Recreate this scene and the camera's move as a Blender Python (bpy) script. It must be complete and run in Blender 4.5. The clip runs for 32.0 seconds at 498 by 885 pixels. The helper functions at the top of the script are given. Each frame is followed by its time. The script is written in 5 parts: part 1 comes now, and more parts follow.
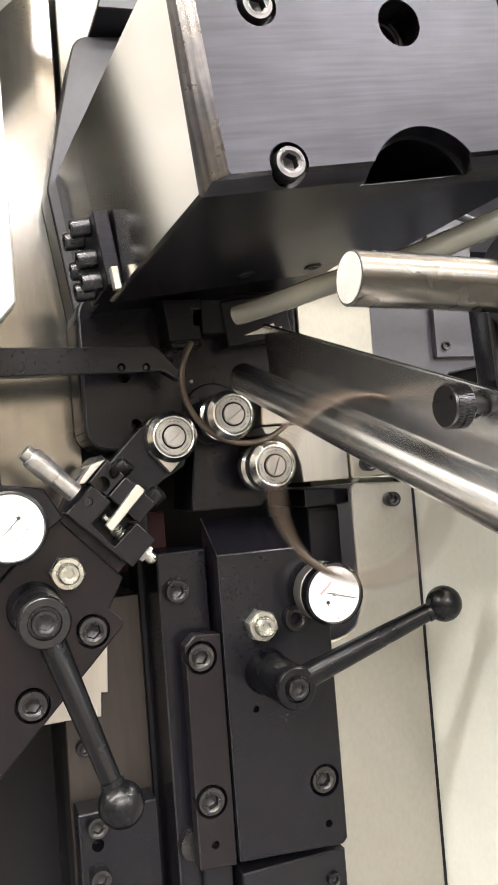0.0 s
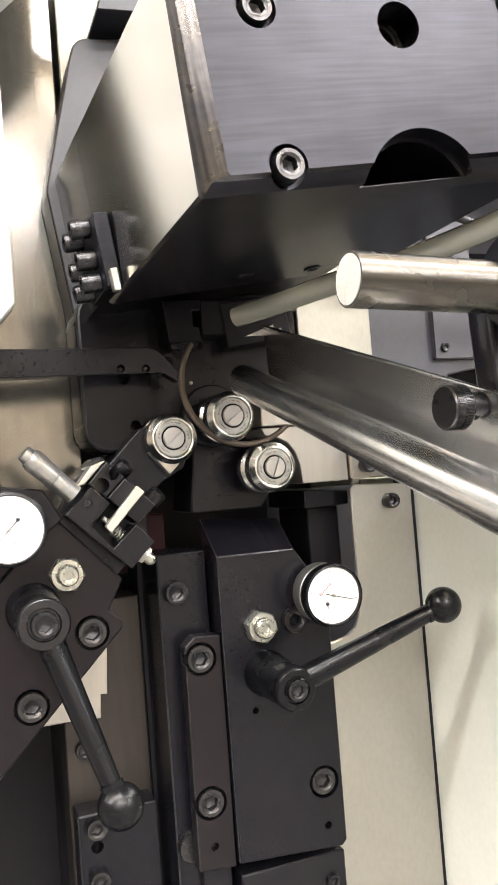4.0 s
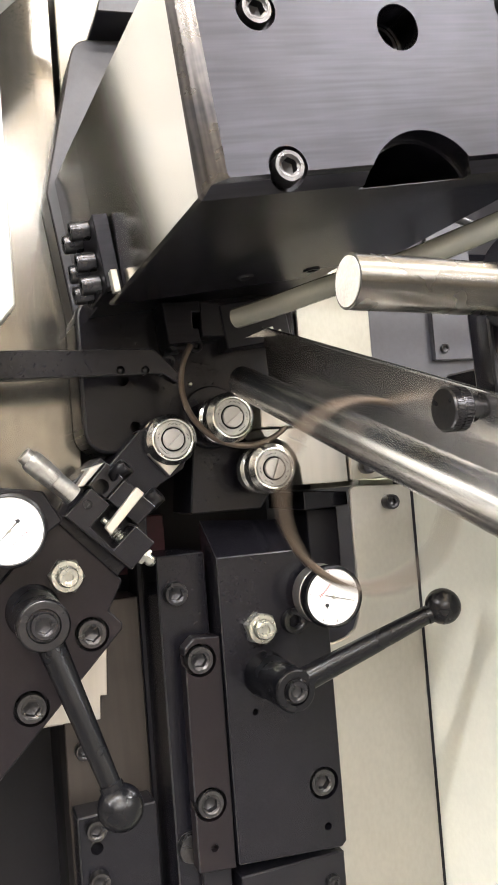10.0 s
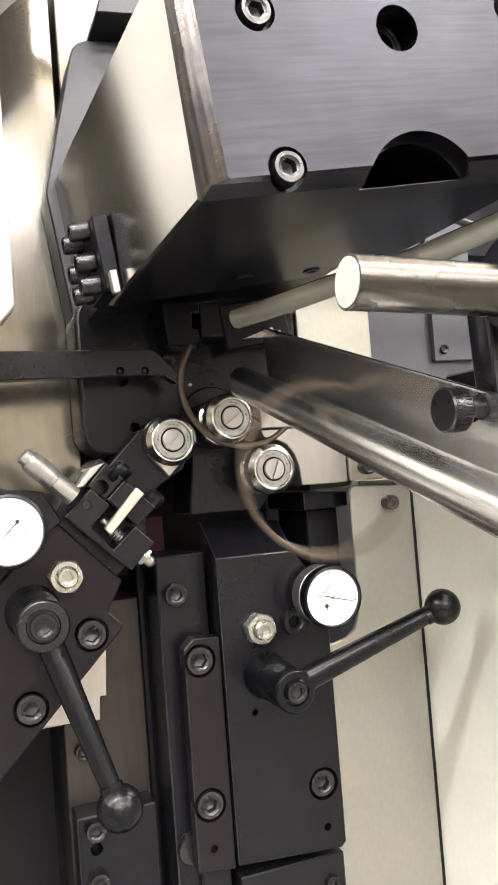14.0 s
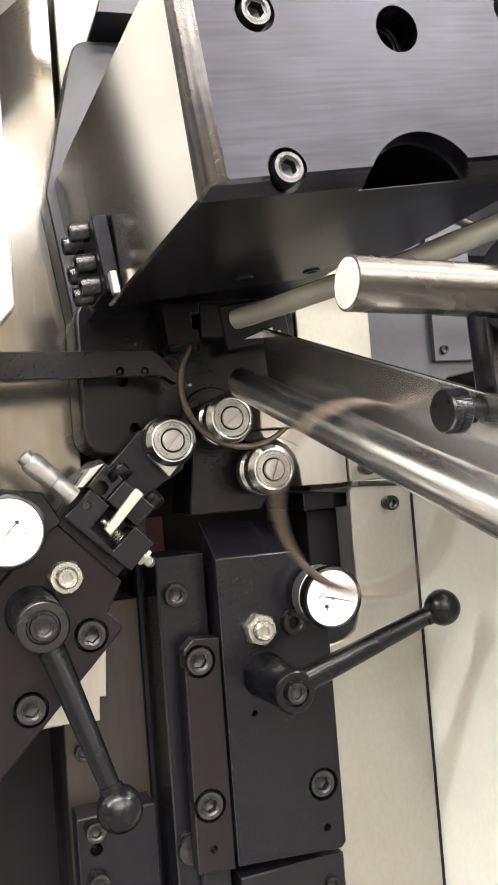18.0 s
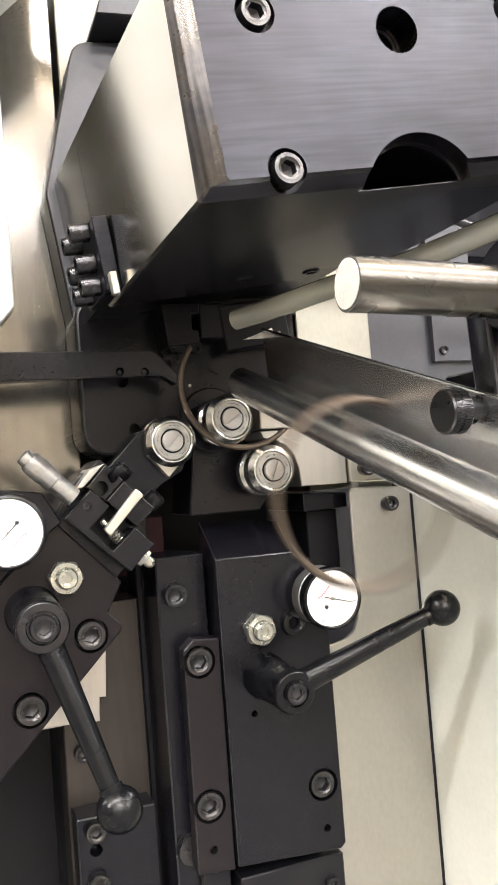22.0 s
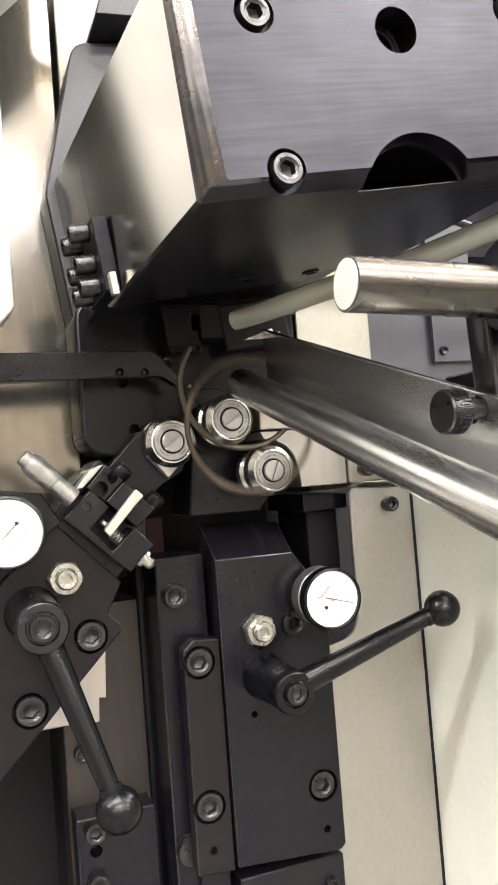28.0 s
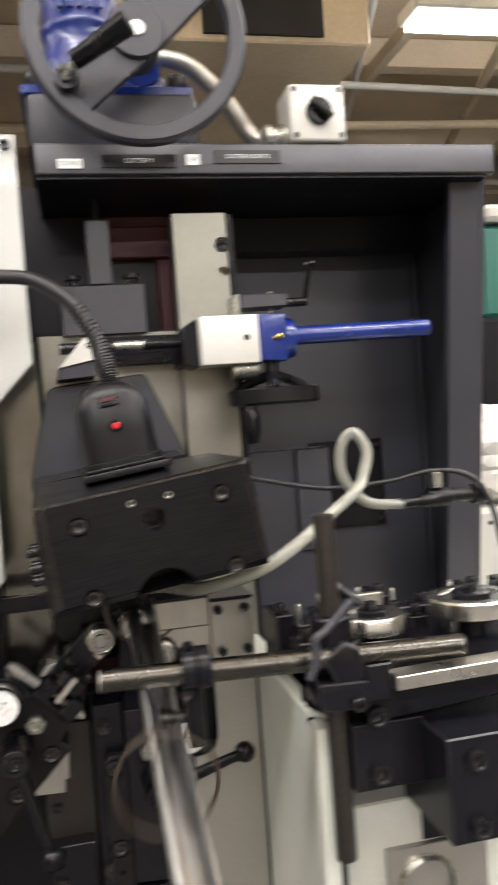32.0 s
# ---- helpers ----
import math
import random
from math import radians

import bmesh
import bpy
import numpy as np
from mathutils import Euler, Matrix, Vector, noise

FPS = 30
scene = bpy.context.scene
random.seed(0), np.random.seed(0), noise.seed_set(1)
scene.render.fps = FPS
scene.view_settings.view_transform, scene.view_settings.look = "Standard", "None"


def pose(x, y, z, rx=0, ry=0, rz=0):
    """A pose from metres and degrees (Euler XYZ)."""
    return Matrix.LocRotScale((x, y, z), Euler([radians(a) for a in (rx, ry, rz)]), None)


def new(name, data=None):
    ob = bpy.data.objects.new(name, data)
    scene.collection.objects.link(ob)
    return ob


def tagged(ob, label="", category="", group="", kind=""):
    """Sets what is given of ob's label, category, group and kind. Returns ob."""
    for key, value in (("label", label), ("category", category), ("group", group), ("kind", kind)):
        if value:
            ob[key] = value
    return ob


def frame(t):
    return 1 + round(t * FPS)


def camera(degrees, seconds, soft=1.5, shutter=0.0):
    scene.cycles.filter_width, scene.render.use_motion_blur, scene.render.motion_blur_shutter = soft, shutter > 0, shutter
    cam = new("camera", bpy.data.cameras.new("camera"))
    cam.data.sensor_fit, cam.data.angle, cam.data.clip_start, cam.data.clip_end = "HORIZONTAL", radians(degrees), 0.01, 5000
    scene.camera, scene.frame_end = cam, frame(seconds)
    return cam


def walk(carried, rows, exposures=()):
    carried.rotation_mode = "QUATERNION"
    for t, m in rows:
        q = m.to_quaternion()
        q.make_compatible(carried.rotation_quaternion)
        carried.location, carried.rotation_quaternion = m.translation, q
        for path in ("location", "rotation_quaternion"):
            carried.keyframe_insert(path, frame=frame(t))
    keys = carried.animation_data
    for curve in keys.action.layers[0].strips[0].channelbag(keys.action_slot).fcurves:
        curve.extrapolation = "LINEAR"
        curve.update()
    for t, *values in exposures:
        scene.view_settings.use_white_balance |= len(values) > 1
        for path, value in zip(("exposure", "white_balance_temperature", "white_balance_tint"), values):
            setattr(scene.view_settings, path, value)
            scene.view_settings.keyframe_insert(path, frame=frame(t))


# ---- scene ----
cam = camera(34.4, 32.0, shutter=0.8)
METRES, EYE, TILT, LEAN, TURN = 0.57, 1.2, 0.0, 0.0, -20.6
ROWS = [
    (0.0, 0.0, 0.0, 0.0, 0.14, 1.81, 4.51),
    (0.5, -0.0, 0.0, 0.0, 0.13, 1.82, 4.52),
    (1.0, -0.0, -0.0, 0.0, 0.13, 1.84, 4.51),
    (1.5, -0.0001, -0.0, 0.0, 0.12, 1.85, 4.51),
    (2.0, -0.0, -0.0, 0.0, 0.12, 1.87, 4.51),
    (2.5, -0.0001, -0.0001, 0.0, 0.11, 1.88, 4.51),
    (3.0, -0.0001, -0.0001, 0.0, 0.11, 1.89, 4.51),
    (3.5, -0.0001, -0.0001, 0.0, 0.1, 1.9, 4.51),
    (5.5, -0.0001, -0.0006, 0.0006, 0.08, 1.9, 4.52),
    (6.0, -0.0001, -0.0005, 0.0005, 0.08, 1.91, 4.52),
    (6.5, -0.0001, -0.0006, 0.0006, 0.08, 1.92, 4.52),
    (7.0, -0.0001, -0.0007, 0.0006, 0.08, 1.93, 4.52),
    (7.5, -0.0001, -0.0007, 0.0006, 0.07, 1.93, 4.52),
    (8.0, -0.0001, -0.0007, 0.0006, 0.07, 1.94, 4.52),
    (8.5, -0.0, -0.0007, 0.0005, 0.07, 1.95, 4.52),
    (9.0, -0.0, -0.0008, 0.0006, 0.07, 1.95, 4.52),
    (9.5, -0.0001, -0.0007, 0.0006, 0.06, 1.96, 4.51),
    (10.0, 0.0, -0.0008, 0.0006, 0.07, 1.96, 4.52),
    (10.5, 0.0, -0.0009, 0.0006, 0.07, 1.97, 4.52),
    (11.0, 0.0, -0.0009, 0.0006, 0.06, 1.97, 4.52),
    (11.5, -0.0, -0.0008, 0.0005, 0.06, 1.98, 4.52),
    (12.0, 0.0, -0.0009, 0.0006, 0.06, 1.99, 4.52),
    (12.5, 0.0001, -0.0009, 0.0006, 0.06, 1.99, 4.52),
    (13.0, 0.0001, -0.001, 0.0006, 0.06, 2.0, 4.52),
    (13.5, 0.0001, -0.0007, 0.0006, 0.06, 2.0, 4.52),
    (14.0, 0.0001, -0.001, 0.0006, 0.05, 2.0, 4.52),
    (14.5, 0.0001, -0.001, 0.0006, 0.05, 2.01, 4.52),
    (16.5, 0.0007, -0.001, 0.0011, 0.08, 2.0, 4.51),
    (17.0, 0.0006, -0.0009, 0.0012, 0.07, 2.0, 4.51),
    (17.5, 0.0006, -0.001, 0.0012, 0.07, 2.0, 4.51),
    (18.0, 0.0005, -0.0009, 0.0012, 0.06, 2.0, 4.51),
    (18.5, 0.0006, -0.0012, 0.0013, 0.07, 2.01, 4.51),
    (19.0, 0.0006, -0.0012, 0.0013, 0.06, 2.01, 4.51),
    (19.5, 0.0006, -0.0011, 0.0014, 0.06, 2.01, 4.51),
    (20.0, 0.0005, -0.0012, 0.0013, 0.06, 2.02, 4.51),
    (20.5, 0.0005, -0.0011, 0.0014, 0.05, 2.02, 4.52),
    (21.0, 0.0006, -0.0011, 0.0014, 0.06, 2.02, 4.51),
    (21.5, 0.0005, -0.0011, 0.0013, 0.05, 2.03, 4.51),
    (22.0, 0.0002, -0.0011, 0.0013, 0.03, 2.03, 4.51),
    (22.5, 0.0004, -0.0013, 0.0014, 0.04, 2.03, 4.5),
    (23.0, 0.0004, -0.0013, 0.0014, 0.04, 2.03, 4.5),
    (23.5, 0.0004, -0.0013, 0.0014, 0.04, 2.04, 4.51),
    (24.0, 0.0004, -0.0013, 0.0014, 0.04, 2.04, 4.51),
    (24.5, 0.0004, -0.0013, 0.0014, 0.03, 2.04, 4.51),
    (25.0, 0.0004, -0.0013, 0.0014, 0.03, 2.05, 4.51),
    (25.5, 0.0003, -0.0012, 0.0014, 0.03, 2.05, 4.51),
    (27.5, 0.0011, -0.0007, 0.001, 0.08, 2.09, 4.53),
    (28.0, 0.0012, -0.0008, 0.0009, 0.08, 2.09, 4.53),
    (28.5, 0.0016, -0.0006, 0.0008, -0.01, 2.15, 4.6),
    (28.8, -0.0004, -0.0094, -0.0102, -0.4147, 3.1812, 5.2057),
    (29.0, 0.0137, -0.0346, 0.0251, -0.16, 2.47, 5.1),
    (29.2, 0.012, -0.0655, 0.0613, -0.2339, 3.006, 5.4833),
    (29.5, 0.0245, -0.1068, 0.1336, 0.27, 3.33, 5.08),
    (29.6, 0.0285, -0.1219, 0.1457, 0.708, 3.6489, 5.128),
    (30.0, 0.0533, -0.1995, 0.2537, 2.92, 2.29, 4.91),
    (30.2, 0.084, -0.252, 0.2954, 3.9905, 2.4125, 5.0635),
    (30.5, 0.1166, -0.3163, 0.3349, 5.84, 0.57, 5.04),
    (30.8, 0.1499, -0.3917, 0.3597, 7.2096, -0.0042, 4.9727),
    (31.0, 0.1781, -0.4473, 0.3847, 7.82, -0.29, 5.38),
    (31.4, 0.2839, -0.565, 0.4323, 8.6278, -0.6016, 5.2242),
    (31.5, 0.297, -0.5853, 0.4364, 8.26, -0.61, 5.02),
    (31.8, 0.3996, -0.6089, 0.4482, 8.7953, -1.2665, 4.1492),
    (32.0, 0.4576, -0.6019, 0.4641, 7.86, -1.68, 4.2),
]
walk(cam, [(t, pose(0, 0, EYE, TILT, LEAN, TURN) @ pose(METRES * x, METRES * y, METRES * z, 90 + pitch, roll, yaw)) for t, x, y, z, yaw, pitch, roll in ROWS],
     [(0.0, 1.26), (28.5, 1.26), (29.0, 1.2), (29.5, 0.76), (30.0, 0.42), (30.5, 0.12), (31.0, -0.06), (32.0, -0.2)])

# ---- light ----
world = bpy.data.worlds.new("workshop_air")
scene.world = world
world.use_nodes = True
world.node_tree.nodes["Background"].inputs[0].default_value = (0.9, 0.92, 1.0, 1)
world.node_tree.nodes["Background"].inputs[1].default_value = 0.25
scene.view_settings.exposure = 0.0


def strip_lamp(x, y, z, length, width, watts, turn=0):
    """One area lamp at a ceiling fixture, facing down unless turned."""
    d = bpy.data.lights.new("fixture_light", "AREA")
    d.shape, d.size, d.size_y, d.energy, d.color = "RECTANGLE", length, width, watts, (0.965, 0.97, 1.03)
    o = new("fixture_light", d)
    o.matrix_world = pose(x, y, z, turn)
    return o


# ---- materials ----
def material(name, base, rough=0.5, metal=0.0, grain=0.0, grain_scale=400.0, stain=0.0, stain_scale=18.0, bump=0.0, stretch=(1, 1, 1), coat=0.0, glow=None, trans=0.0, spec=0.5, tint=None, vary=0.06):
    m = bpy.data.materials.new(name)
    m.use_nodes = True
    nt = m.node_tree
    b = nt.nodes["Principled BSDF"]
    b.inputs["Metallic"].default_value = metal
    b.inputs["Roughness"].default_value = rough
    b.inputs["Coat Weight"].default_value = coat
    b.inputs["Transmission Weight"].default_value = trans
    b.inputs["Specular IOR Level"].default_value = spec
    if glow:
        b.inputs["Emission Color"].default_value = (*glow[:3], 1)
        b.inputs["Emission Strength"].default_value = glow[3]
    b.inputs["Base Color"].default_value = (*base, 1)
    if not (grain or stain or bump):
        return m
    tc = nt.nodes.new("ShaderNodeTexCoord")
    mp = nt.nodes.new("ShaderNodeMapping")
    mp.inputs["Scale"].default_value = stretch
    nt.links.new(tc.outputs["Object"], mp.inputs[0])
    fine = nt.nodes.new("ShaderNodeTexNoise")
    fine.inputs["Scale"].default_value, fine.inputs["Detail"].default_value = grain_scale, 1
    nt.links.new(mp.outputs[0], fine.inputs["Vector"])
    broad = nt.nodes.new("ShaderNodeTexNoise")
    broad.inputs["Scale"].default_value, broad.inputs["Detail"].default_value, broad.inputs["Roughness"].default_value = stain_scale, 3, 0.6
    nt.links.new(tc.outputs["Object"], broad.inputs["Vector"])
    mix = nt.nodes.new("ShaderNodeMix")
    mix.data_type, mix.blend_type = "RGBA", "MIX"
    dark = tint or tuple(c * 0.45 for c in base)
    mix.inputs["A"].default_value = (*base, 1)
    mix.inputs["B"].default_value = (*dark, 1)
    ramp = nt.nodes.new("ShaderNodeMapRange")
    ramp.inputs["From Min"].default_value, ramp.inputs["From Max"].default_value = 0.38, 0.72
    ramp.inputs["To Max"].default_value = stain
    nt.links.new(broad.outputs["Fac"], ramp.inputs["Value"])
    nt.links.new(ramp.outputs[0], mix.inputs["Factor"])
    mul = nt.nodes.new("ShaderNodeMix")
    mul.data_type, mul.blend_type = "RGBA", "MULTIPLY"
    mul.inputs["Factor"].default_value = 1.0
    g = nt.nodes.new("ShaderNodeMapRange")
    g.inputs["From Min"].default_value, g.inputs["From Max"].default_value = 0.3, 0.7
    g.inputs["To Min"].default_value, g.inputs["To Max"].default_value = 1 - grain, 1.0
    nt.links.new(fine.outputs["Fac"], g.inputs["Value"])
    nt.links.new(mix.outputs["Result"], mul.inputs["A"])
    nt.links.new(g.outputs[0], mul.inputs["B"])
    nt.links.new(mul.outputs["Result"], b.inputs["Base Color"])
    r = nt.nodes.new("ShaderNodeMapRange")
    r.inputs["From Min"].default_value, r.inputs["From Max"].default_value = 0.3, 0.7
    r.inputs["To Min"].default_value, r.inputs["To Max"].default_value = max(0.04, rough - vary), min(1, rough + vary)
    nt.links.new(broad.outputs["Fac"], r.inputs["Value"])
    if vary:
        nt.links.new(r.outputs[0], b.inputs["Roughness"])
    if bump:
        bp = nt.nodes.new("ShaderNodeBump")
        bp.inputs["Strength"].default_value, bp.inputs["Distance"].default_value = bump, 0.0004
        nt.links.new(fine.outputs["Fac"], bp.inputs["Height"])
        nt.links.new(bp.outputs[0], b.inputs["Normal"])
    return m


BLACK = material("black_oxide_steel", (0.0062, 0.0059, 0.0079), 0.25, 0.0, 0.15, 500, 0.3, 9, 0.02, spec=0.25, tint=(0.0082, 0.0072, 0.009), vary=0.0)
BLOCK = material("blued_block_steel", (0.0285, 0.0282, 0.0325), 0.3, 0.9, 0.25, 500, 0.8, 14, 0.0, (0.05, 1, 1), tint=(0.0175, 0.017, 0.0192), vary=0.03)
EDGE = material("rubbed_edge", (0.085, 0.078, 0.071), 0.3, 0.9, 0.6, 420, 0.9, 70, 0.05, (1, 1, 0.06), tint=(0.032, 0.032, 0.04))
SIDE = material("ground_side_face", (0.34, 0.325, 0.298), 0.17, 1.0, 0.02, 60, 0.35, 14, 0.0, (1, 1, 0.1), tint=(0.27, 0.255, 0.235), vary=0.0)
BROWN = material("brown_black_steel", (0.0088, 0.0066, 0.0076), 0.28, 0.0, 0.2, 500, 0.4, 9, 0.03, spec=0.23, tint=(0.007, 0.0054, 0.0063), vary=0.0)
RUBBED = material("rubbed_black_edge", (0.036, 0.035, 0.037), 0.34, 0.5, 0.3, 200, 0.8, 60, tint=(0.01, 0.01, 0.012))
TARNISH = material("tarnished_steel", (0.055, 0.047, 0.041), 0.36, 0.6, 0.2, 200, 0.6, 14, 0.05, (1, 1, 0.1), tint=(0.034, 0.029, 0.025))
STAINED = material("stained_plate_steel", (0.25, 0.24, 0.215), 0.17, 0.95, 0.12, 150, 0.7, 22, 0.03, (1, 1, 0.1), tint=(0.155, 0.147, 0.128), vary=0.02)
STEEL = material("ground_steel", (0.5, 0.48, 0.43), 0.32, 0.95, 0.1, 200, 0.4, 16, 0.03, (1, 1, 0.06), tint=(0.36, 0.34, 0.3))
PLATE = material("satin_plate_steel", (0.425, 0.412, 0.372), 0.36, 0.85, 0.06, 320, 0.3, 5, 0.015, (1, 1, 0.6), tint=(0.38, 0.365, 0.322))
FACE = material("aged_plate_steel", (0.29, 0.28, 0.24), 0.4, 0.85, 0.07, 320, 0.45, 7, 0.02, (1, 1, 0.5), tint=(0.235, 0.227, 0.194))
# plate steel darkened for the shade on the left side plates
SHADED = material("shaded_plate_steel", (0.38, 0.366, 0.335), 0.4, 0.85, 0.1, 200, 0.5, 12, 0.03, (1, 1, 0.3), tint=(0.33, 0.315, 0.285))
CHROME = material("polished_steel", (0.76, 0.75, 0.735), 0.27, 1.0)
ROD = material("tan_ground_bar", (0.088, 0.083, 0.073), 0.27, 1.0, 0.12, 500, 0.2, 40, 0.0, (1, 0.05, 1), vary=0.02)
SAWN = material("bright_sawn_end", (0.5, 0.49, 0.45), 0.5, 0.2, 0.15, 900, 0.3, 90)
# dark steel for screw pits, with the shade inside them in its colour
SOCKET = material("socket_shade", (0.02, 0.019, 0.02), 0.35, 0.4)
CREAM = material("pale_cream_paint", (0.58, 0.59, 0.52), 0.36, 0.0, 0.05, 300, 0.15, 6, 0.03)
ROLLER = material("roller_steel", (0.62, 0.61, 0.57), 0.25, 1.0)
RACE = material("bearing_shield", (0.4, 0.395, 0.37), 0.36, 0.9, 0.15, 600, 0.3, 120)
SLOTTED = material("slotted_screw_steel", (0.38, 0.365, 0.335), 0.42, 0.85)
SCREW = material("screw_steel", (0.042, 0.041, 0.043), 0.3, 0.85, 0.2, 500, 0.4, 60)
WORN = material("worn_screw_rim", (0.078, 0.075, 0.074), 0.3, 0.9, 0.3, 500, 0.6, 140)
ZINC = material("zinc_plated_steel", (0.5, 0.5, 0.44), 0.28, 0.9, 0.2, 300, 0.5, 120, vary=0.05)
PLASTIC = material("black_plastic", (0.0036, 0.0036, 0.0044), 0.26, 0.0, 0.2, 300, 0.3, 40, spec=0.26, vary=0.03)
MATT = material("matt_black_plastic", (0.0058, 0.0058, 0.0068), 0.33, 0.0, 0.2, 900, 0.3, 40, 0.03, spec=0.32)
RUBBER = material("black_rubber", (0.012, 0.012, 0.0125), 0.45, 0.0, 0.2, 600, 0.2, 40)
WHITE = material("cream_enamel", (0.6, 0.59, 0.54), 0.32, 0.0, 0.05, 300, 0.12, 6, 0.03, coat=0.2)
PANEL = material("grey_cream_enamel", (0.475, 0.478, 0.445), 0.34, 0.0, 0.05, 300, 0.15, 6, 0.03, coat=0.2, tint=(0.41, 0.413, 0.38))
DIAL = material("dial_card", (0.85, 0.85, 0.83), 0.4)
INK = material("dial_ink", (0.02, 0.02, 0.02), 0.5)
RED = material("dial_red", (0.6, 0.04, 0.05), 0.5)
GREY = material("grey_machine_paint", (0.0355, 0.036, 0.0435), 0.4, 0.0, 0.12, 300, 0.3, 8, 0.06)
BEAM = material("grey_beam_paint", (0.092, 0.092, 0.103), 0.4, 0.0, 0.1, 300, 0.25, 8, 0.06)
# near-black paint; also carries the shade of recesses and the beam's underside
DARK = material("black_paint_and_shade", (0.007, 0.0066, 0.0088), 0.42, 0.0, 0.2, 300, 0.3, 12, spec=0.28)
MAROON = material("maroon_primer", (0.085, 0.013, 0.017), 0.5, 0.0, 0.2, 200, 0.4, 12)
BLUE = material("blue_enamel", (0.006, 0.022, 0.17), 0.24, 0.0, 0.1, 300, 0.3, 20, 0.05, coat=0.3)
BRASS = material("brass", (0.75, 0.56, 0.2), 0.22, 1.0, 0.1, 500, 0.3, 60)
WIRE = material("spring_wire", (0.1, 0.077, 0.058), 0.36, 0.75, 0.2, 500, 0.3, 60)
HOSE = material("clear_vinyl_hose", (0.52, 0.52, 0.44), 0.22, 0.0, 0.0, 200, 0.2, 30, trans=0.6, vary=0.0)
REDLED = material("red_indicator", (0.5, 0.02, 0.03), 0.3, glow=(1.0, 0.02, 0.045, 0.7))
CARBIDE = material("carbide_tip", (0.6, 0.58, 0.52), 0.3, 0.9)
TANCEIL = material("tan_ceiling", (0.72, 0.6, 0.43), 0.7, 0.0, 0.1, 40, 0.35, 1.4)
TANWALL = material("tan_wall", (0.42, 0.37, 0.3), 0.75, 0.0, 0.1, 40, 0.3, 1.2)
FLOORM = material("grey_concrete", (0.15, 0.144, 0.136), 0.6, 0.0, 0.2, 60, 0.5, 1.5, 0.2)
TUBE = material("fluorescent_tube", (0.9, 0.9, 0.9), 0.4, glow=(1.0, 0.96, 0.88, 9.0))
GREEN = material("green_machine_paint", (0.03, 0.16, 0.12), 0.45, 0.0, 0.1, 100, 0.3, 5)
POLY = material("white_polythene", (0.78, 0.76, 0.7), 0.35, 0.0, 0.1, 30, 0.3, 9, 0.3)

# pitted corrosion on the stained plate
nt = STAINED.node_tree
shader = nt.nodes["Principled BSDF"]
under = shader.inputs["Base Color"].links[0].from_socket
where = nt.nodes.new("ShaderNodeTexCoord")
spots, patch = nt.nodes.new("ShaderNodeTexNoise"), nt.nodes.new("ShaderNodeTexNoise")
spots.inputs["Scale"].default_value, spots.inputs["Detail"].default_value = 520, 4
patch.inputs["Scale"].default_value, patch.inputs["Detail"].default_value = 12, 2
both = nt.nodes.new("ShaderNodeMath")
both.operation = "MULTIPLY"
for n, lo, hi, slot in ((spots, 0.54, 0.62, 0), (patch, 0.42, 0.56, 1)):
    nt.links.new(where.outputs["Object"], n.inputs["Vector"])
    cut_ = nt.nodes.new("ShaderNodeMapRange")
    cut_.inputs["From Min"].default_value, cut_.inputs["From Max"].default_value = lo, hi
    nt.links.new(n.outputs["Fac"], cut_.inputs["Value"])
    nt.links.new(cut_.outputs[0], both.inputs[slot])
height = nt.nodes.new("ShaderNodeSeparateXYZ")
nt.links.new(where.outputs["Object"], height.inputs[0])
upper = nt.nodes.new("ShaderNodeMapRange")
upper.inputs["From Min"].default_value, upper.inputs["From Max"].default_value = 1.385, 1.43
nt.links.new(height.outputs["Z"], upper.inputs["Value"])
all_ = nt.nodes.new("ShaderNodeMath")
all_.operation = "MULTIPLY"
nt.links.new(both.outputs[0], all_.inputs[0])
nt.links.new(upper.outputs[0], all_.inputs[1])
pits = nt.nodes.new("ShaderNodeMix")
pits.data_type = "RGBA"
pits.inputs["B"].default_value = (0.11, 0.1, 0.085, 1)
nt.links.new(all_.outputs[0], pits.inputs["Factor"])
nt.links.new(under, pits.inputs["A"])
nt.links.new(pits.outputs["Result"], shader.inputs["Base Color"])

# ---- kit ----
WORLD = {}


def place(ob, parent, m=None):
    m = m or Matrix()
    if parent is not None:
        ob.parent = parent
        ob.matrix_parent_inverse = WORLD[parent].inverted()
    ob.matrix_basis = m
    WORLD[ob] = m
    return ob


def thing(name, at, label, category, group="", kind=""):
    return tagged(place(new(name), None, Matrix.Translation(at)), label, category, group, kind)


def mesh(bm, name, smooth=0.6):
    bmesh.ops.recalc_face_normals(bm, faces=bm.faces)
    for e in bm.edges:
        e.smooth = len(e.link_faces) == 2 and e.calc_face_angle(3) < smooth
    for f in bm.faces:
        f.smooth = True
    me = bpy.data.meshes.new(name)
    bm.to_mesh(me)
    bm.free()
    return me


def part(name, bm, mat, parent, label="", m=None, smooth=0.6):
    ob = new(name, mesh(bm, name, smooth) if isinstance(bm, bmesh.types.BMesh) else bm)
    if not ob.data.materials:
        ob.data.materials.append(mat)
        if mat in (BLACK, BROWN, GREY, BEAM):
            ob.data.materials.append(RUBBED)
    place(ob, parent, m)
    return tagged(ob, label) if label else ob


def solo(name, bm, mat, label, category, group="", kind="", m=None, smooth=0.6):
    return tagged(part(name, bm, mat, None, "", m, smooth), label, category, group, kind)


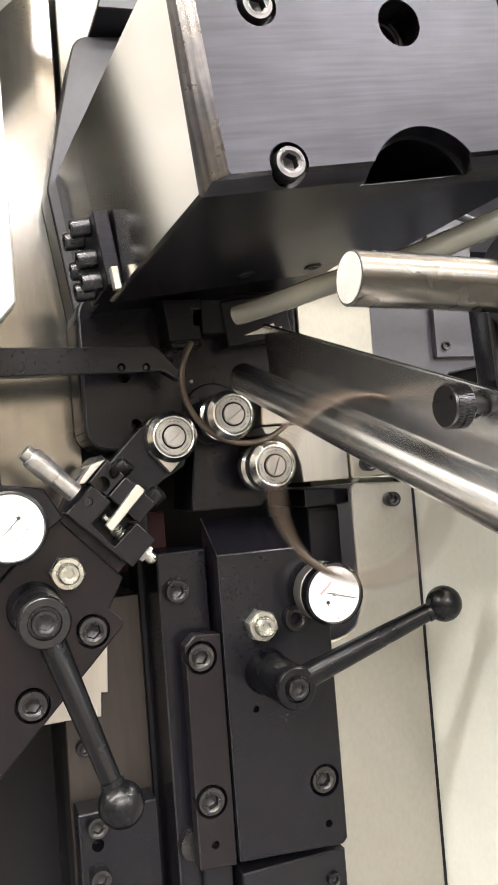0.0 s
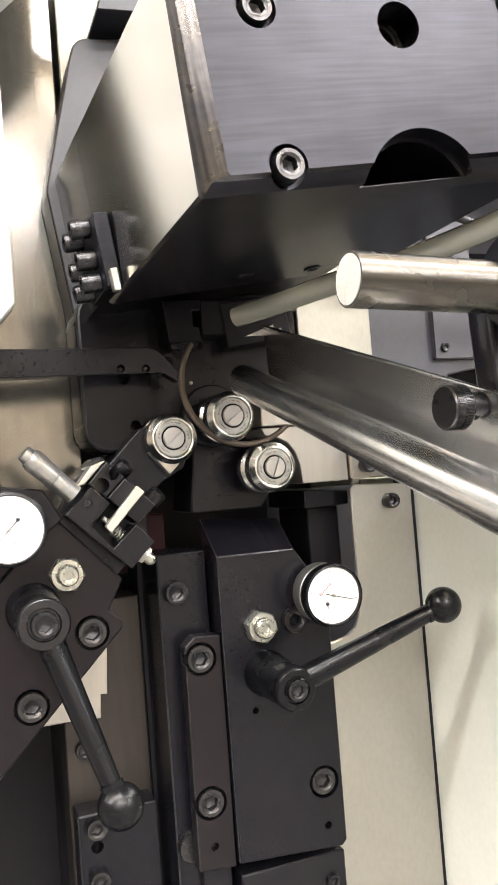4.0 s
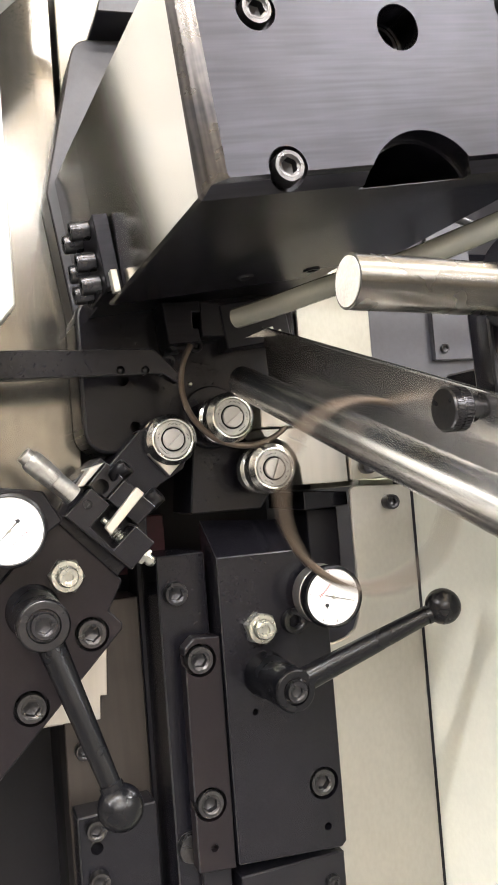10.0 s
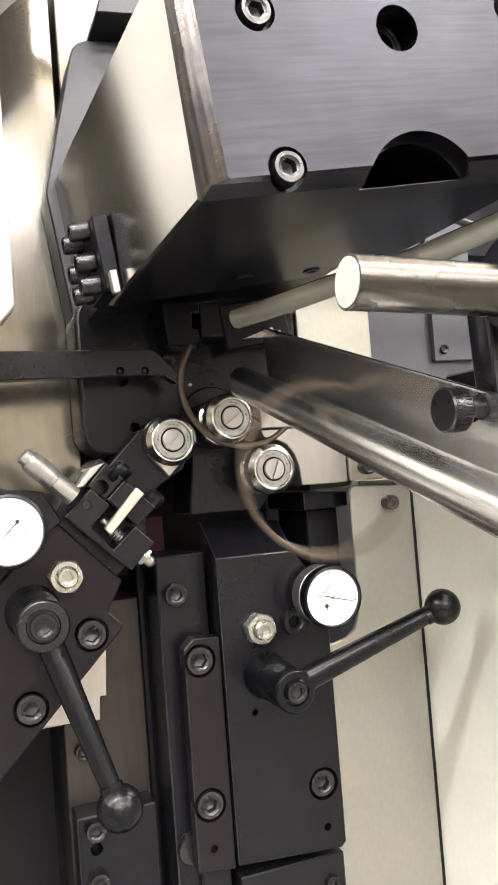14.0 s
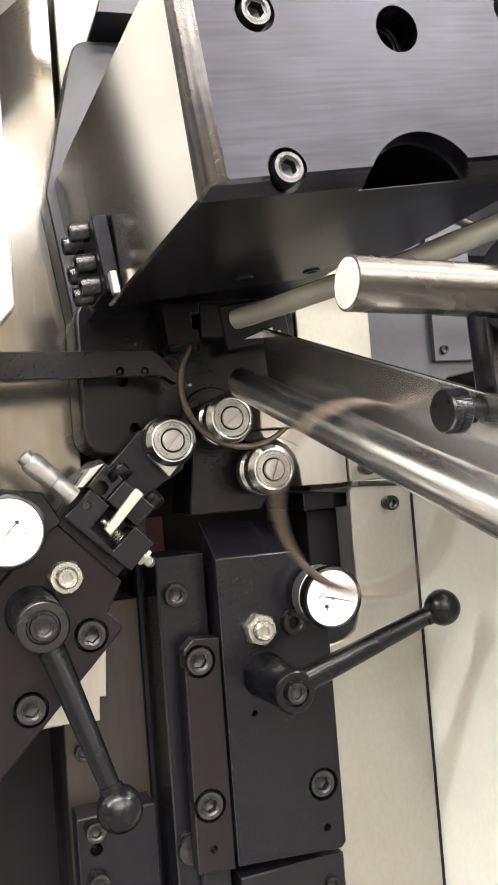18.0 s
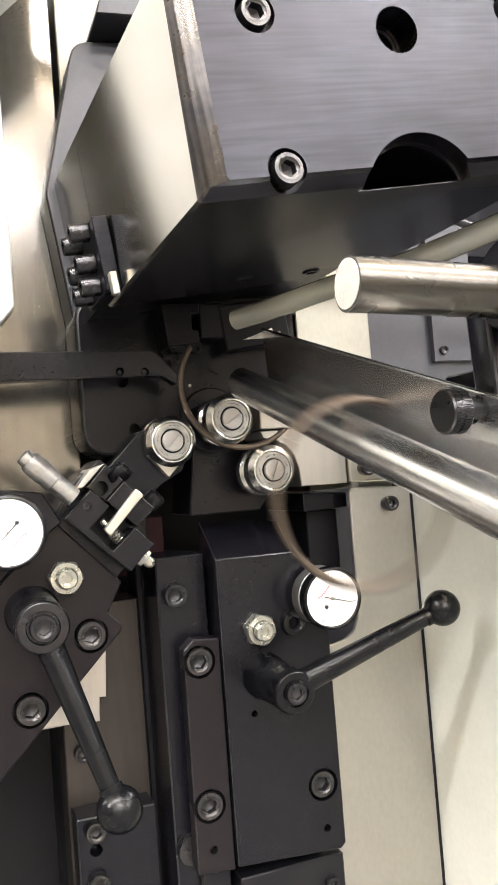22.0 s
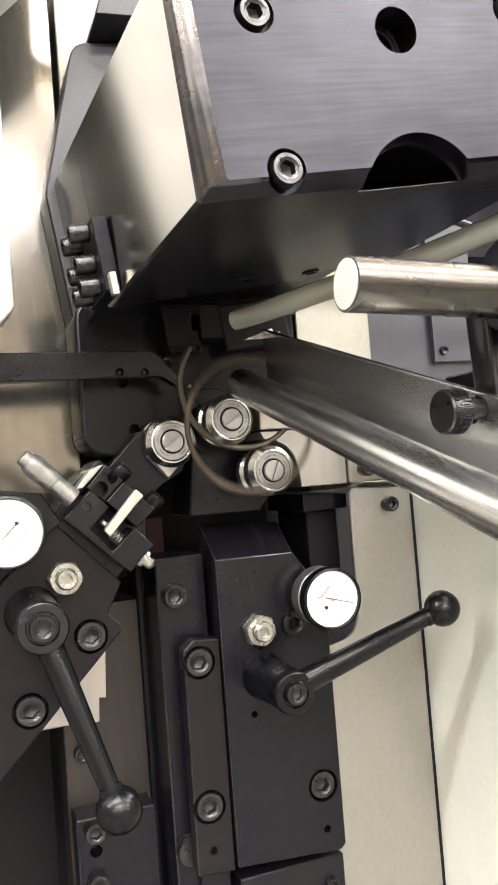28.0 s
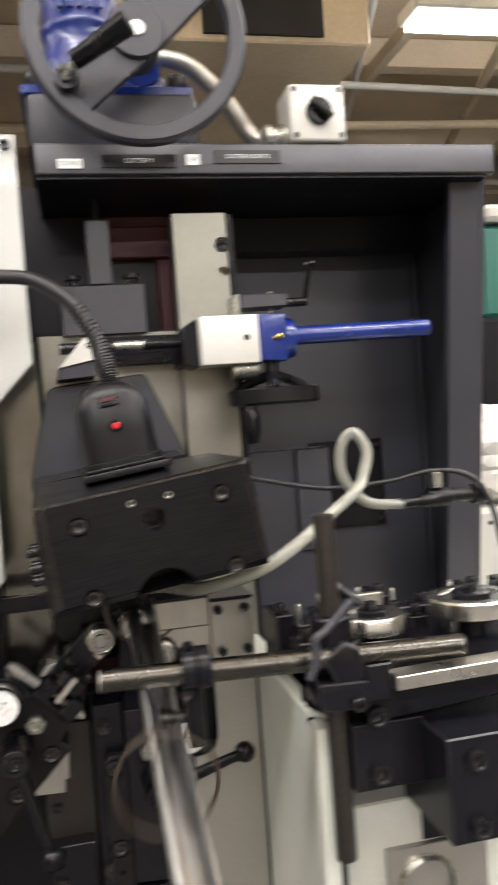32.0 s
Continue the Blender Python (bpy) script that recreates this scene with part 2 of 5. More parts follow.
def slab(outline, y0, y1, bevel=0.0008, seg=1):
    """A plate whose outline lies in x and z, from y0 at its front to y1."""
    bm = bmesh.new()
    f = bm.faces.new([bm.verts.new((x, y0, z)) for x, z in outline])
    ex = bmesh.ops.extrude_face_region(bm, geom=[f])
    bmesh.ops.translate(bm, verts=[v for v in ex["geom"] if isinstance(v, bmesh.types.BMVert)], vec=(0, y1 - y0, 0))
    if bevel:
        worn = bmesh.ops.bevel(bm, geom=list(bm.edges), offset=bevel, segments=seg, profile=0.5, affect="EDGES", clamp_overlap=True)
        for f in worn["faces"]:
            f.material_index = 1
    return bm


def box(x0, x1, y0, y1, z0, z1, bevel=0.0008, seg=1):
    return slab([(x0, z0), (x1, z0), (x1, z1), (x0, z1)], y0, y1, bevel, seg)


def loft(loops, close=True, caps=True):
    bm = bmesh.new()
    rows = [[bm.verts.new(p) for p in lp] for lp in loops]
    n = len(rows[0])
    for a, b in zip(rows, rows[1:]):
        for i in range(n if close else n - 1):
            j = (i + 1) % n
            bm.faces.new((a[i], a[j], b[j], b[i]))
    if caps:
        bm.faces.new(rows[0])
        bm.faces.new(rows[-1])
    return bm


def ringpts(r, y, n=32, phase=0.0):
    return [(r * math.cos(2 * math.pi * i / n + phase), y, r * math.sin(2 * math.pi * i / n + phase)) for i in range(n)]


def polypts(r, y, sides, n=24, phase=0.0):
    """n points round a regular polygon whose corners lie at r."""
    k, out = n // sides, []
    for s in range(sides):
        a, b = 2 * math.pi * s / sides + phase, 2 * math.pi * (s + 1) / sides + phase
        for i in range(k):
            f = i / k
            out.append((r * ((1 - f) * math.cos(a) + f * math.cos(b)), y, r * ((1 - f) * math.sin(a) + f * math.sin(b))))
    return out


def turned(profile, n=32):
    """A turned body about the y axis from (radius, y) pairs, closed at both ends."""
    return loft([ringpts(max(r, 1e-5), y, n) for r, y in profile])


def tube(points, r, n=12, res=6, radii=None):
    """A round bar along a smooth line through the points."""
    pts = [Vector(p) for p in points]
    line = []
    if len(pts) > 2:
        ext = [pts[0] * 2 - pts[1]] + pts + [pts[-1] * 2 - pts[-2]]
        for i in range(1, len(ext) - 2):
            p0, p1, p2, p3 = ext[i - 1:i + 3]
            for k in range(res):
                t = k / res
                line.append(0.5 * ((2 * p1) + (p2 - p0) * t + (2 * p0 - 5 * p1 + 4 * p2 - p3) * t * t + (3 * p1 - p0 - 3 * p2 + p3) * t ** 3))
        line.append(pts[-1])
    else:
        line = pts
    loops, up = [], None
    for i, p in enumerate(line):
        d = (line[min(i + 1, len(line) - 1)] - line[max(i - 1, 0)]).normalized()
        if up is None:
            up = d.orthogonal().normalized()
        up = (up - d * up.dot(d)).normalized()
        side = d.cross(up)
        rr = r if radii is None else radii[0] + (radii[1] - radii[0]) * i / (len(line) - 1)
        loops.append([p + (up * math.cos(2 * math.pi * k / n) + side * math.sin(2 * math.pi * k / n)) * rr for k in range(n)])
    return loft(loops)


def along(p, q):
    """The pose at p whose -y axis (a turned body's front) points to q."""
    d = (Vector(q) - Vector(p)).normalized()
    return Matrix.Translation(p) @ d.to_track_quat("-Y", "Z").to_matrix().to_4x4()


def bore(ob, cuts):
    """Cuts bodies (bmeshes) out of a part's mesh."""
    for cut in cuts:
        c = new("cutter", mesh(cut, "cutter"))
        mod = ob.modifiers.new("cut", "BOOLEAN")
        mod.operation, mod.object, mod.solver = "DIFFERENCE", c, "EXACT"
        c.matrix_basis = WORLD[ob]
        bpy.context.view_layer.update()
        me = bpy.data.meshes.new_from_object(ob.evaluated_get(bpy.context.evaluated_depsgraph_get()))
        ob.modifiers.clear()
        b2 = bmesh.new()
        b2.from_mesh(me)
        bmesh.ops.remove_doubles(b2, verts=b2.verts, dist=1e-6)
        bmesh.ops.dissolve_limit(b2, angle_limit=0.01, verts=b2.verts, edges=b2.edges)
        mats = list(ob.data.materials)
        ob.data = mesh(b2, ob.data.name, 0.3)
        for m in mats:
            ob.data.materials.append(m)
        for f in ob.data.polygons:
            f.material_index = min(f.material_index, len(mats) - 1)
            f.use_smooth = len(f.vertices) < 5
        bpy.data.meshes.remove(me)
        bpy.data.objects.remove(c)
    return ob


def hole(x, z, r, y0, y1, n=28):
    bm = loft([ringpts(r, y0, n), ringpts(r, y1, n)])
    bmesh.ops.translate(bm, verts=bm.verts, vec=(x, 0, z))
    return bm


def cap_screw_mesh(r, h):
    """A socket cap screw head with its hexagon pit; the top looks along -y and lies at y = 0."""
    hexr = r * 0.56
    loops = [ringpts(r * 0.97, h, 24), ringpts(r, h * 0.9, 24), ringpts(r, h * 0.12, 24), ringpts(r * 0.95, 0.0, 24), ringpts(r * 0.72, 0.0, 24), ringpts(r * 0.66, r * 0.05, 24),
             polypts(hexr, r * 0.09, 6), polypts(hexr, h * 0.55, 6), polypts(hexr * 0.3, h * 0.68, 6)]
    return mesh(loft(loops), "cap_screw", 0.5)


SCREWS = {}


def cap_screw(parent, x, y, z, r=0.0065, h=0.008, mat=None, spin=0.0, m=None, name="screw"):
    key = (r, h, (mat or WORN).name)
    if key not in SCREWS:
        me = SCREWS[key] = cap_screw_mesh(r, h)
        me.materials.append(mat or WORN)
        me.materials.append(SOCKET)
        # the hexagon pit is coloured dark in place of its own shade
        for f in me.polygons:
            if f.center.y > r * 0.1 and math.hypot(f.center.x, f.center.z) < r * 0.57:
                f.material_index = 1
    return part(name, SCREWS[key], mat or WORN, parent, "", (m or Matrix()) @ Matrix.Translation((x, y, z)) @ Matrix.Rotation(spin, 4, "Y"))

# ---- machine face ----
machine = thing("machine_face", (0.2, 0.62, 1.3), "ground steel face plates of a spring coiling machine", "machine", kind="structure")
part("face_plate", box(-0.5, 0.0935, 0.6, 0.66, 1.12, 1.575, 0.001), STAINED, machine, "stained ground steel plate")
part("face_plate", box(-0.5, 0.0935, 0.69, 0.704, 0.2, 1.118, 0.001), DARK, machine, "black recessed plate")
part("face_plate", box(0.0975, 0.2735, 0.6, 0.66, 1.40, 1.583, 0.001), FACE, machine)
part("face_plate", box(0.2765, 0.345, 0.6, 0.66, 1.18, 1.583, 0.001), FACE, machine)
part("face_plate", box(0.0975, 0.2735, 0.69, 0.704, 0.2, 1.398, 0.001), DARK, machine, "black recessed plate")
part("face_plate", box(0.352, 0.46, 0.615, 0.66, 1.18, 1.42, 0.001), GREY, machine, "grey painted plate")
part("face_plate", box(0.4137, 0.4595, 0.609, 0.6148, 1.285, 1.419, 0.0008), GREY, machine)
cap_screw(machine, 0.4237, 0.606, 1.2952, 0.0042, 0.003, SCREW, 0.3)


part("machine_body", box(-0.6, 0.335, 0.705, 1.3, 0.0, 1.74, 0.004), GREY, machine, "grey painted machine body")
part("machine_body", box(0.336, 0.675, 0.775, 1.3, 0.0, 1.74, 0.004), GREY, machine)
part("plinth", box(-0.6, 0.32, 0.606, 0.7045, 0.0, 0.199, 0.003), GREY, machine, "grey painted plinth")


def rounded(x0, x1, z0, z1, r, n=5):
    out = []
    for cx, cz, a0 in ((x1 - r, z1 - r, 0), (x0 + r, z1 - r, 90), (x0 + r, z0 + r, 180), (x1 - r, z0 + r, 270)):
        for i in range(n + 1):
            a = radians(a0 + 90 * i / n)
            out.append((cx + r * math.cos(a), cz + r * math.sin(a)))
    return out


# the black round-cornered plate behind the rollers
tp = thing("tool_plate", (0.17, 0.58, 1.27), "black steel plate with rounded corners behind the rollers", "plate")
tpb = part("plate", slab(rounded(0.0885, 0.252, 1.2185, 1.33, 0.017), 0.55, 0.599, 0.0024, 3), BLACK, tp)
bore(tpb, [hole(0.1243, 1.2364, 0.0038, 0.54, 0.57, 20), hole(0.118, 1.2695, 0.0042, 0.54, 0.57, 20), slab([(0.1625, 1.2715), (0.1855, 1.2744), (0.1855, 1.275), (0.1625, 1.2722)], 0.54, 0.552, 0)])
for x, z in ((0.1725, 1.2925), (0.151, 1.2815)):
    cap_screw(tp, x, 0.5475, z, 0.005, 0.005, SCREW, x * 70)
part("eccentric_boss", turned([(0.0225, 0.02), (0.0225, 0.001), (0.0215, 0.0), (0.0, 0.0)], 44), BLACK, tp, "round black boss", Matrix.Translation((0.1795, 0.5445, 1.24)))
part("boss_flat", box(0.158, 0.169, 0.5425, 0.5444, 1.2475, 1.2515, 0.0004), SCREW, tp, "", Matrix.Translation((0.1635, 0, 1.2495)) @ Matrix.Rotation(radians(-22), 4, "Y") @ Matrix.Translation((-0.1635, 0, -1.2495)))

# right-hand steel plates
side = thing("steel_block", (0.26, 0.6, 1.22), "bright ground steel block with four cap screws", "block")
part("left_block", box(0.2035, 0.2675, 0.512, 0.6, 1.2285, 1.26, 0.0008), STEEL, side)
part("left_block", slab([(0.2315, 1.187), (0.2675, 1.187), (0.2675, 1.2275), (0.2035, 1.2275), (0.2055, 1.2222), (0.2155, 1.2205), (0.2225, 1.2165), (0.2275, 1.2095), (0.2305, 1.2)], 0.514, 0.6, 0.0006), STEEL, side)
part("right_block", box(0.268, 0.32, 0.5105, 0.6, 1.187, 1.2555, 0.0012), STEEL, side)
part("cap_plate", box(0.2045, 0.2672, 0.514, 0.599, 1.2603, 1.263, 0.0006), BLACK, side, "black cap plate")
part("cap_plate", box(0.2685, 0.3195, 0.507, 0.599, 1.2558, 1.2595, 0.0006), BLACK, side, "black cap plate")
for x, z in ((0.277, 1.2455), (0.309, 1.2455), (0.2795, 1.1965), (0.31, 1.1965)):
    cap_screw(side, x, 0.502, z, 0.0055, 0.009, SCREW, x * 90)
rail = thing("lower_cover", (0.29, 0.55, 1.0), "satin steel cover plate beside the slide", "plate")
part("plate", slab([(0.2685, 1.1805), (0.2715, 1.1835), (0.316, 1.181), (0.3185, 1.1785), (0.3185, 0.7), (0.225, 0.7), (0.225, 1.074), (0.2471, 1.075), (0.2562, 1.0773), (0.2634, 1.0822), (0.2674, 1.0916), (0.2683, 1.105)], 0.515, 0.5185, 0.0009), PLATE, rail)
part("seam_strip", box(0.3187, 0.3213, 0.5165, 0.54, 0.7, 1.184, 0), DARK, rail, "dark seam beside the cover")
cap_screw(rail, 0.2985, 0.507, 1.1695, 0.0055, 0.008, SCREW, 0.4)
solo("cabinet_front", box(0.3215, 0.344, 0.3015, 0.6, 0.0, 1.186, 0.0015), CREAM, "cream enamelled cabinet front", "cabinet", kind="structure")


def dial_face(parent, m, r, turn):
    """A dial indicator looking along -y of m, with its case, bezel, card and pointers."""
    d = part("dial_indicator", turned([(r * 0.9, 0.024), (r * 0.93, 0.022), (r * 0.93, 0.006), (r * 0.99, 0.004), (r, 0.0), (r * 0.97, -0.003), (r * 0.9, -0.0035), (r * 0.88, -0.001), (0.0, -0.001)], 40), PLASTIC, parent, "black dial indicator with a white card", m)
    part("case_band", turned([(r * 0.9, 0.021), (r * 0.955, 0.0205), (r * 0.955, 0.0085), (r * 0.93, 0.008)], 40), RACE, d, "satin steel case band", m)
    part("dial_card", turned([(r * 0.875, -0.0012), (r * 0.875, -0.0016), (0.0, -0.0016)], 40), DIAL, d, "white dial card", m)
    for k in range(50):
        a = 2 * math.pi * k / 50
        ln = 0.1 if k % 5 == 0 else 0.06
        bm = box(-0.00012, 0.00012, -0.0019, -0.0017, r * (0.82 - ln), r * 0.82, 0)
        if k % 5 == 0:
            part("graduation", bm, INK, d, "", m @ Matrix.Rotation(a, 4, "Y"))
        else:
            bm.free()
    part("pointer", slab([(-0.0003, -r * 0.28), (0.0003, -r * 0.28), (0.00015, r * 0.72), (-0.00015, r * 0.72)], -0.0026, -0.0022, 0), INK, d, "", m @ Matrix.Rotation(turn, 4, "Y"))
    part("pointer_boss", turned([(0.0011, -0.0017), (0.0011, -0.0032), (0.0006, -0.0036)], 14), ZINC, d, "", m)
    small = m @ Matrix.Translation((-r * 0.33, 0, -r * 0.02))
    part("small_pointer", slab([(-0.0004, -0.0012), (0.0004, -0.0012), (0.0001, 0.0032), (-0.0001, 0.0032)], -0.0022, -0.0019, 0), INK, d, "", small @ Matrix.Rotation(turn + 1.2, 4, "Y"))
    part("small_boss", turned([(0.0012, -0.0017), (0.0012, -0.0026), (0.0007, -0.003)], 14), INK, d, "", small)
    for k, tall in enumerate((0.0026, 0.002, 0.0016, 0.0016, 0.0016, 0.0016, 0.0021, 0.002)):
        part("maker_mark", box(-0.0062 + k * 0.0014, -0.0056 + k * 0.0014, -0.0019, -0.0017, r * 0.3, r * 0.3 + tall * 0.8, 0), RED, d, "", m)
    return d


def lever(parent, hub, ball, base_y, rb, hub_r, washer):
    """A clamping lever: turned hub on the slide, tapered arm and ball knob."""
    h = Vector(hub)
    part("hub", turned([(hub_r * 1.12, base_y - h.y), (hub_r * 1.14, base_y - h.y - 0.003), (hub_r * 1.06, base_y - h.y - 0.006), (hub_r * 1.0, 0.022), (hub_r, 0.012), (hub_r, 0.001), (hub_r * 0.95, 0.0), (hub_r * 0.66, 0.0), (hub_r * 0.62, 0.0015), (0.0, 0.0015)], 36), PLASTIC, parent, "black lever hub", Matrix.Translation(h))
    cap_screw(parent, h.x, h.y - 0.0035, h.z, hub_r * 0.5, 0.006, SCREW, 0.4, name="hub_screw")
    part("hub_washer", turned([(hub_r * 0.92, 0.002), (hub_r * 0.94, -0.0006), (hub_r * 0.9, -0.001), (hub_r * 0.64, -0.001), (hub_r * 0.6, 0.001)], 36), washer, parent, "", Matrix.Translation(h))
    b = Vector(ball)
    start = h + Vector((0, 0.009, 0)) + (b - h).normalized() * hub_r * 0.6
    part("lever_arm", tube([start, b], 0.006, 18, radii=(0.0078, 0.0052)), PLASTIC, parent, "black tapered lever arm")
    d = (b - h).normalized()
    for k, w in enumerate((0.0022, 0.0016, 0.0022, 0.0014)):
        q = start + d * (0.012 + k * 0.0028)
        part("embossing", box(-w, w, -0.0076, -0.006, -0.0008, 0.0008, 0.0003), PLASTIC, parent, "", Matrix.Translation(q) @ Matrix.Rotation(math.atan2(d.x, d.z), 4, "Y"))
    part("collar", tube([b - d * rb * 1.1, b - d * rb * 0.5], rb * 0.52, 18), PLASTIC, parent)
    bm = bmesh.new()
    bmesh.ops.create_uvsphere(bm, u_segments=28, v_segments=18, radius=rb)
    part("ball_knob", bm, PLASTIC, parent, "glossy black ball knob", Matrix.Translation(b), 3)


def hex_nut(parent, x, y, z, r=0.011, h=0.0085, spin=0.3):
    m = Matrix.Translation((x, y, z)) @ Matrix.Rotation(spin, 4, "Y")
    part("hex_nut", loft([polypts(r, h, 6), polypts(r, 0.0012, 6), ringpts(r * 0.86, 0.0, 24), ringpts(r * 0.62, 0.0, 24), ringpts(r * 0.58, 0.001, 24)]), ZINC, parent, "bright zinc hexagon nut", m)
    part("stud", SCREWS.setdefault("stud", mesh(loft([ringpts(0.0062, 0.004, 24), ringpts(0.0062, -0.0052, 24), ringpts(0.0055, -0.006, 24), ringpts(0.0036, -0.006, 24), polypts(0.0032, -0.0058, 6), polypts(0.0032, -0.003, 6)]), "stud")), ZINC, parent, "", m)


# ---- right slide ----
rs = thing("vertical_slide", (0.19, 0.6, 1.0), "black steel tool slide with a lever and a dial", "machine slide")
bm = loft([[(0.1605, 0.503, 0.9465), (0.2345, 0.503, 0.9412), (0.238, 0.503, 0.9445), (0.238, 0.503, 1.112), (0.2154, 0.503, 1.144), (0.1605, 0.503, 1.1445)],
           [(0.1605, 0.56, 0.9425), (0.2345, 0.56, 0.9375), (0.238, 0.56, 0.9405), (0.238, 0.56, 1.112), (0.229, 0.56, 1.162), (0.168, 0.56, 1.167)]])
for f in bmesh.ops.bevel(bm, geom=list(bm.edges), offset=0.0007, segments=1, affect="EDGES")["faces"]:
    f.material_index = 1
body = part("slide_body", bm, BLACK, rs)
bore(body, [hole(0.2245, 0.986, 0.0108, 0.49, 0.513), hole(0.1795, 1.0415, 0.0022, 0.49, 0.51), hole(0.225, 0.957, 0.0026, 0.49, 0.51), hole(0.2335, 1.1085, 0.0105, 0.49, 0.512)])
cap_screw(rs, 0.2245, 0.5035, 0.986, 0.009, 0.0105, WORN, 0.2)
cap_screw(rs, 0.2115, 0.4985, 1.097, 0.0085, 0.009, SCREW, 0.5)
gib = part("gib_strip", slab([(0.1345, 0.946), (0.1595, 0.944), (0.16, 1.0935), (0.1425, 1.0948), (0.1355, 1.0885)], 0.506, 0.5185, 0.0008), BROWN, rs, "brown-black gib strip")
bore(gib, [hole(0.1456, 1.08, 0.0108, 0.49, 0.516), hole(0.1453, 0.9877, 0.0108, 0.49, 0.516), hole(0.1457, 0.96, 0.0026, 0.49, 0.512)])
cap_screw(rs, 0.1456, 0.5055, 1.08, 0.009, 0.0105, WORN, 0.1)
cap_screw(rs, 0.1453, 0.5055, 0.9877, 0.009, 0.0105, WORN, 0.7)
hex_nut(rs, 0.1862, 0.4945, 1.0962)
lever(rs, (0.1886, 0.4529, 1.065), (0.2829, 0.4317, 1.1064), 0.503, 0.0112, 0.0133, PLASTIC)
part("dial_stem", turned([(0.0125, 0.05), (0.0125, 0.0), (0.011, -0.001)], 28), BLACK, rs, "", Matrix.Translation((0.224, 0.497, 1.1155)))
dial_face(rs, Matrix.Translation((0.229, 0.4762, 1.1141)) @ Euler((0, 0, radians(-2))).to_matrix().to_4x4() @ Matrix.Rotation(radians(-42), 4, "Y"), 0.0207, 2.58)
part("end_block", box(0.163, 0.2375, 0.5075, 0.5615, 0.69, 0.9365, 0.001), DARK, rs)
cap_screw(rs, 0.2265, 0.5035, 0.9185, 0.005, 0.006, SCREW, 0.2)
part("adjusting_disc", turned([(0.0095, 0.012), (0.0098, 0.002), (0.0092, 0.0), (0.0, 0.0)], 32), WORN, rs, "round steel adjusting disc", Matrix.Translation((0.1355, 0.5195, 0.956)))
part("tool_holder", slab([(0.1595, 1.172), (0.213, 1.1715), (0.2385, 1.205), (0.218, 1.222), (0.165, 1.224)], 0.55, 0.6, 0.001), BLACK, rs, "black roller holder")
part("red_guard", box(0.118, 0.162, 0.64, 0.65, 1.125, 1.17, 0.001), MAROON, rs, "dark red painted guard")
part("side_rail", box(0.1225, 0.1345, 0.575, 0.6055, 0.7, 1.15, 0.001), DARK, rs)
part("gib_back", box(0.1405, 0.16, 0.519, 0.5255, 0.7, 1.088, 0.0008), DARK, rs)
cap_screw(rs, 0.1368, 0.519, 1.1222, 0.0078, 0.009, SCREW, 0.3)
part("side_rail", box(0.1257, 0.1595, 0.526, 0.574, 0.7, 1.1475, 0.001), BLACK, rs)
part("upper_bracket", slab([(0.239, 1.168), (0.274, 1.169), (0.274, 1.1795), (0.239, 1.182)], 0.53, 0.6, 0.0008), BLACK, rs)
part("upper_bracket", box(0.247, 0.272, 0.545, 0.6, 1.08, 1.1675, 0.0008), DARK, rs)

# ---- left slide, set at 45 degrees ----
ls = thing("angled_slide", (0.03, 0.6, 1.1), "black steel tool slide set at forty-five degrees with lever and dial", "machine slide")
MA = Matrix.Translation((0.064, 0, 1.1445)) @ Matrix.Rotation(radians(-45), 4, "Y")


def la(a, y, b):
    """A point of the angled slide: a along it, b across it towards the lower right."""
    return MA @ Vector((a, y, -b))


body = part("slide_body", slab([(-0.155, -0.05), (-0.003, -0.05), (0.0, -0.047), (0.0, -0.036), (0.02, -0.03), (0.022, 0.027), (-0.158, 0.027)], 0.508, 0.56, 0.001), BROWN, ls, "", MA)
bore(body, [hole(-0.017, -0.0367, 0.0108, 0.49, 0.518), hole(-0.0724, -0.0368, 0.0108, 0.49, 0.518), hole(-0.081, -0.001, 0.0062, 0.49, 0.53), hole(-0.0855, -0.001, 0.0062, 0.49, 0.53), hole(-0.09, -0.001, 0.0062, 0.49, 0.53), hole(-0.1205, -0.0064, 0.006, 0.49, 0.53)])
gib = part("gib_strip", slab([(-0.1605, 0.0275), (0.004, 0.0275), (0.004, 0.0515), (-0.1575, 0.0515), (-0.1655, 0.0435)], 0.507, 0.56, 0.001), BROWN, ls, "brown-black gib strip", MA)
bore(gib, [hole(-0.04, 0.0415, 0.0108, 0.49, 0.517), hole(-0.1125, 0.0395, 0.0108, 0.49, 0.517)])
for a, b in ((-0.017, 0.0367), (-0.0724, 0.0368), (-0.04, -0.0415), (-0.1125, -0.0395)):
    p = la(a, 0.5065, b)
    cap_screw(ls, p.x, p.y, p.z, 0.009, 0.0105, WORN, a * 40)
q = la(-0.1205, 0.5125, 0.0064)
part("bright_plug", turned([(0.0057, 0.01), (0.0057, 0.0), (0.0048, -0.0006)], 24), ZINC, ls, "bright plug in the slide", Matrix.Translation(q))
hex_nut(ls, 0.0641, 0.4985, 1.1446, spin=0.1)
lever(ls, (0.0434, 0.4477, 1.1255), (0.0751, 0.435, 1.027), 0.508, 0.0125, 0.0145, SCREW)
part("dial_stem", turned([(0.013, 0.05), (0.013, 0.0), (0.011, -0.001)], 28), BLACK, ls, "", Matrix.Translation((0.031, 0.495, 1.174)))
dial_face(ls, Matrix.Translation((0.0307, 0.4774, 1.1767)) @ Matrix.Rotation(radians(138), 4, "Y"), 0.0218, 1.52)
part("dial_bracket", slab([(-0.012, 0.03), (0.024, 0.024), (0.03, 0.045), (0.012, 0.07), (-0.02, 0.068)], 0.5, 0.55, 0.001), BLACK, ls, "", MA)
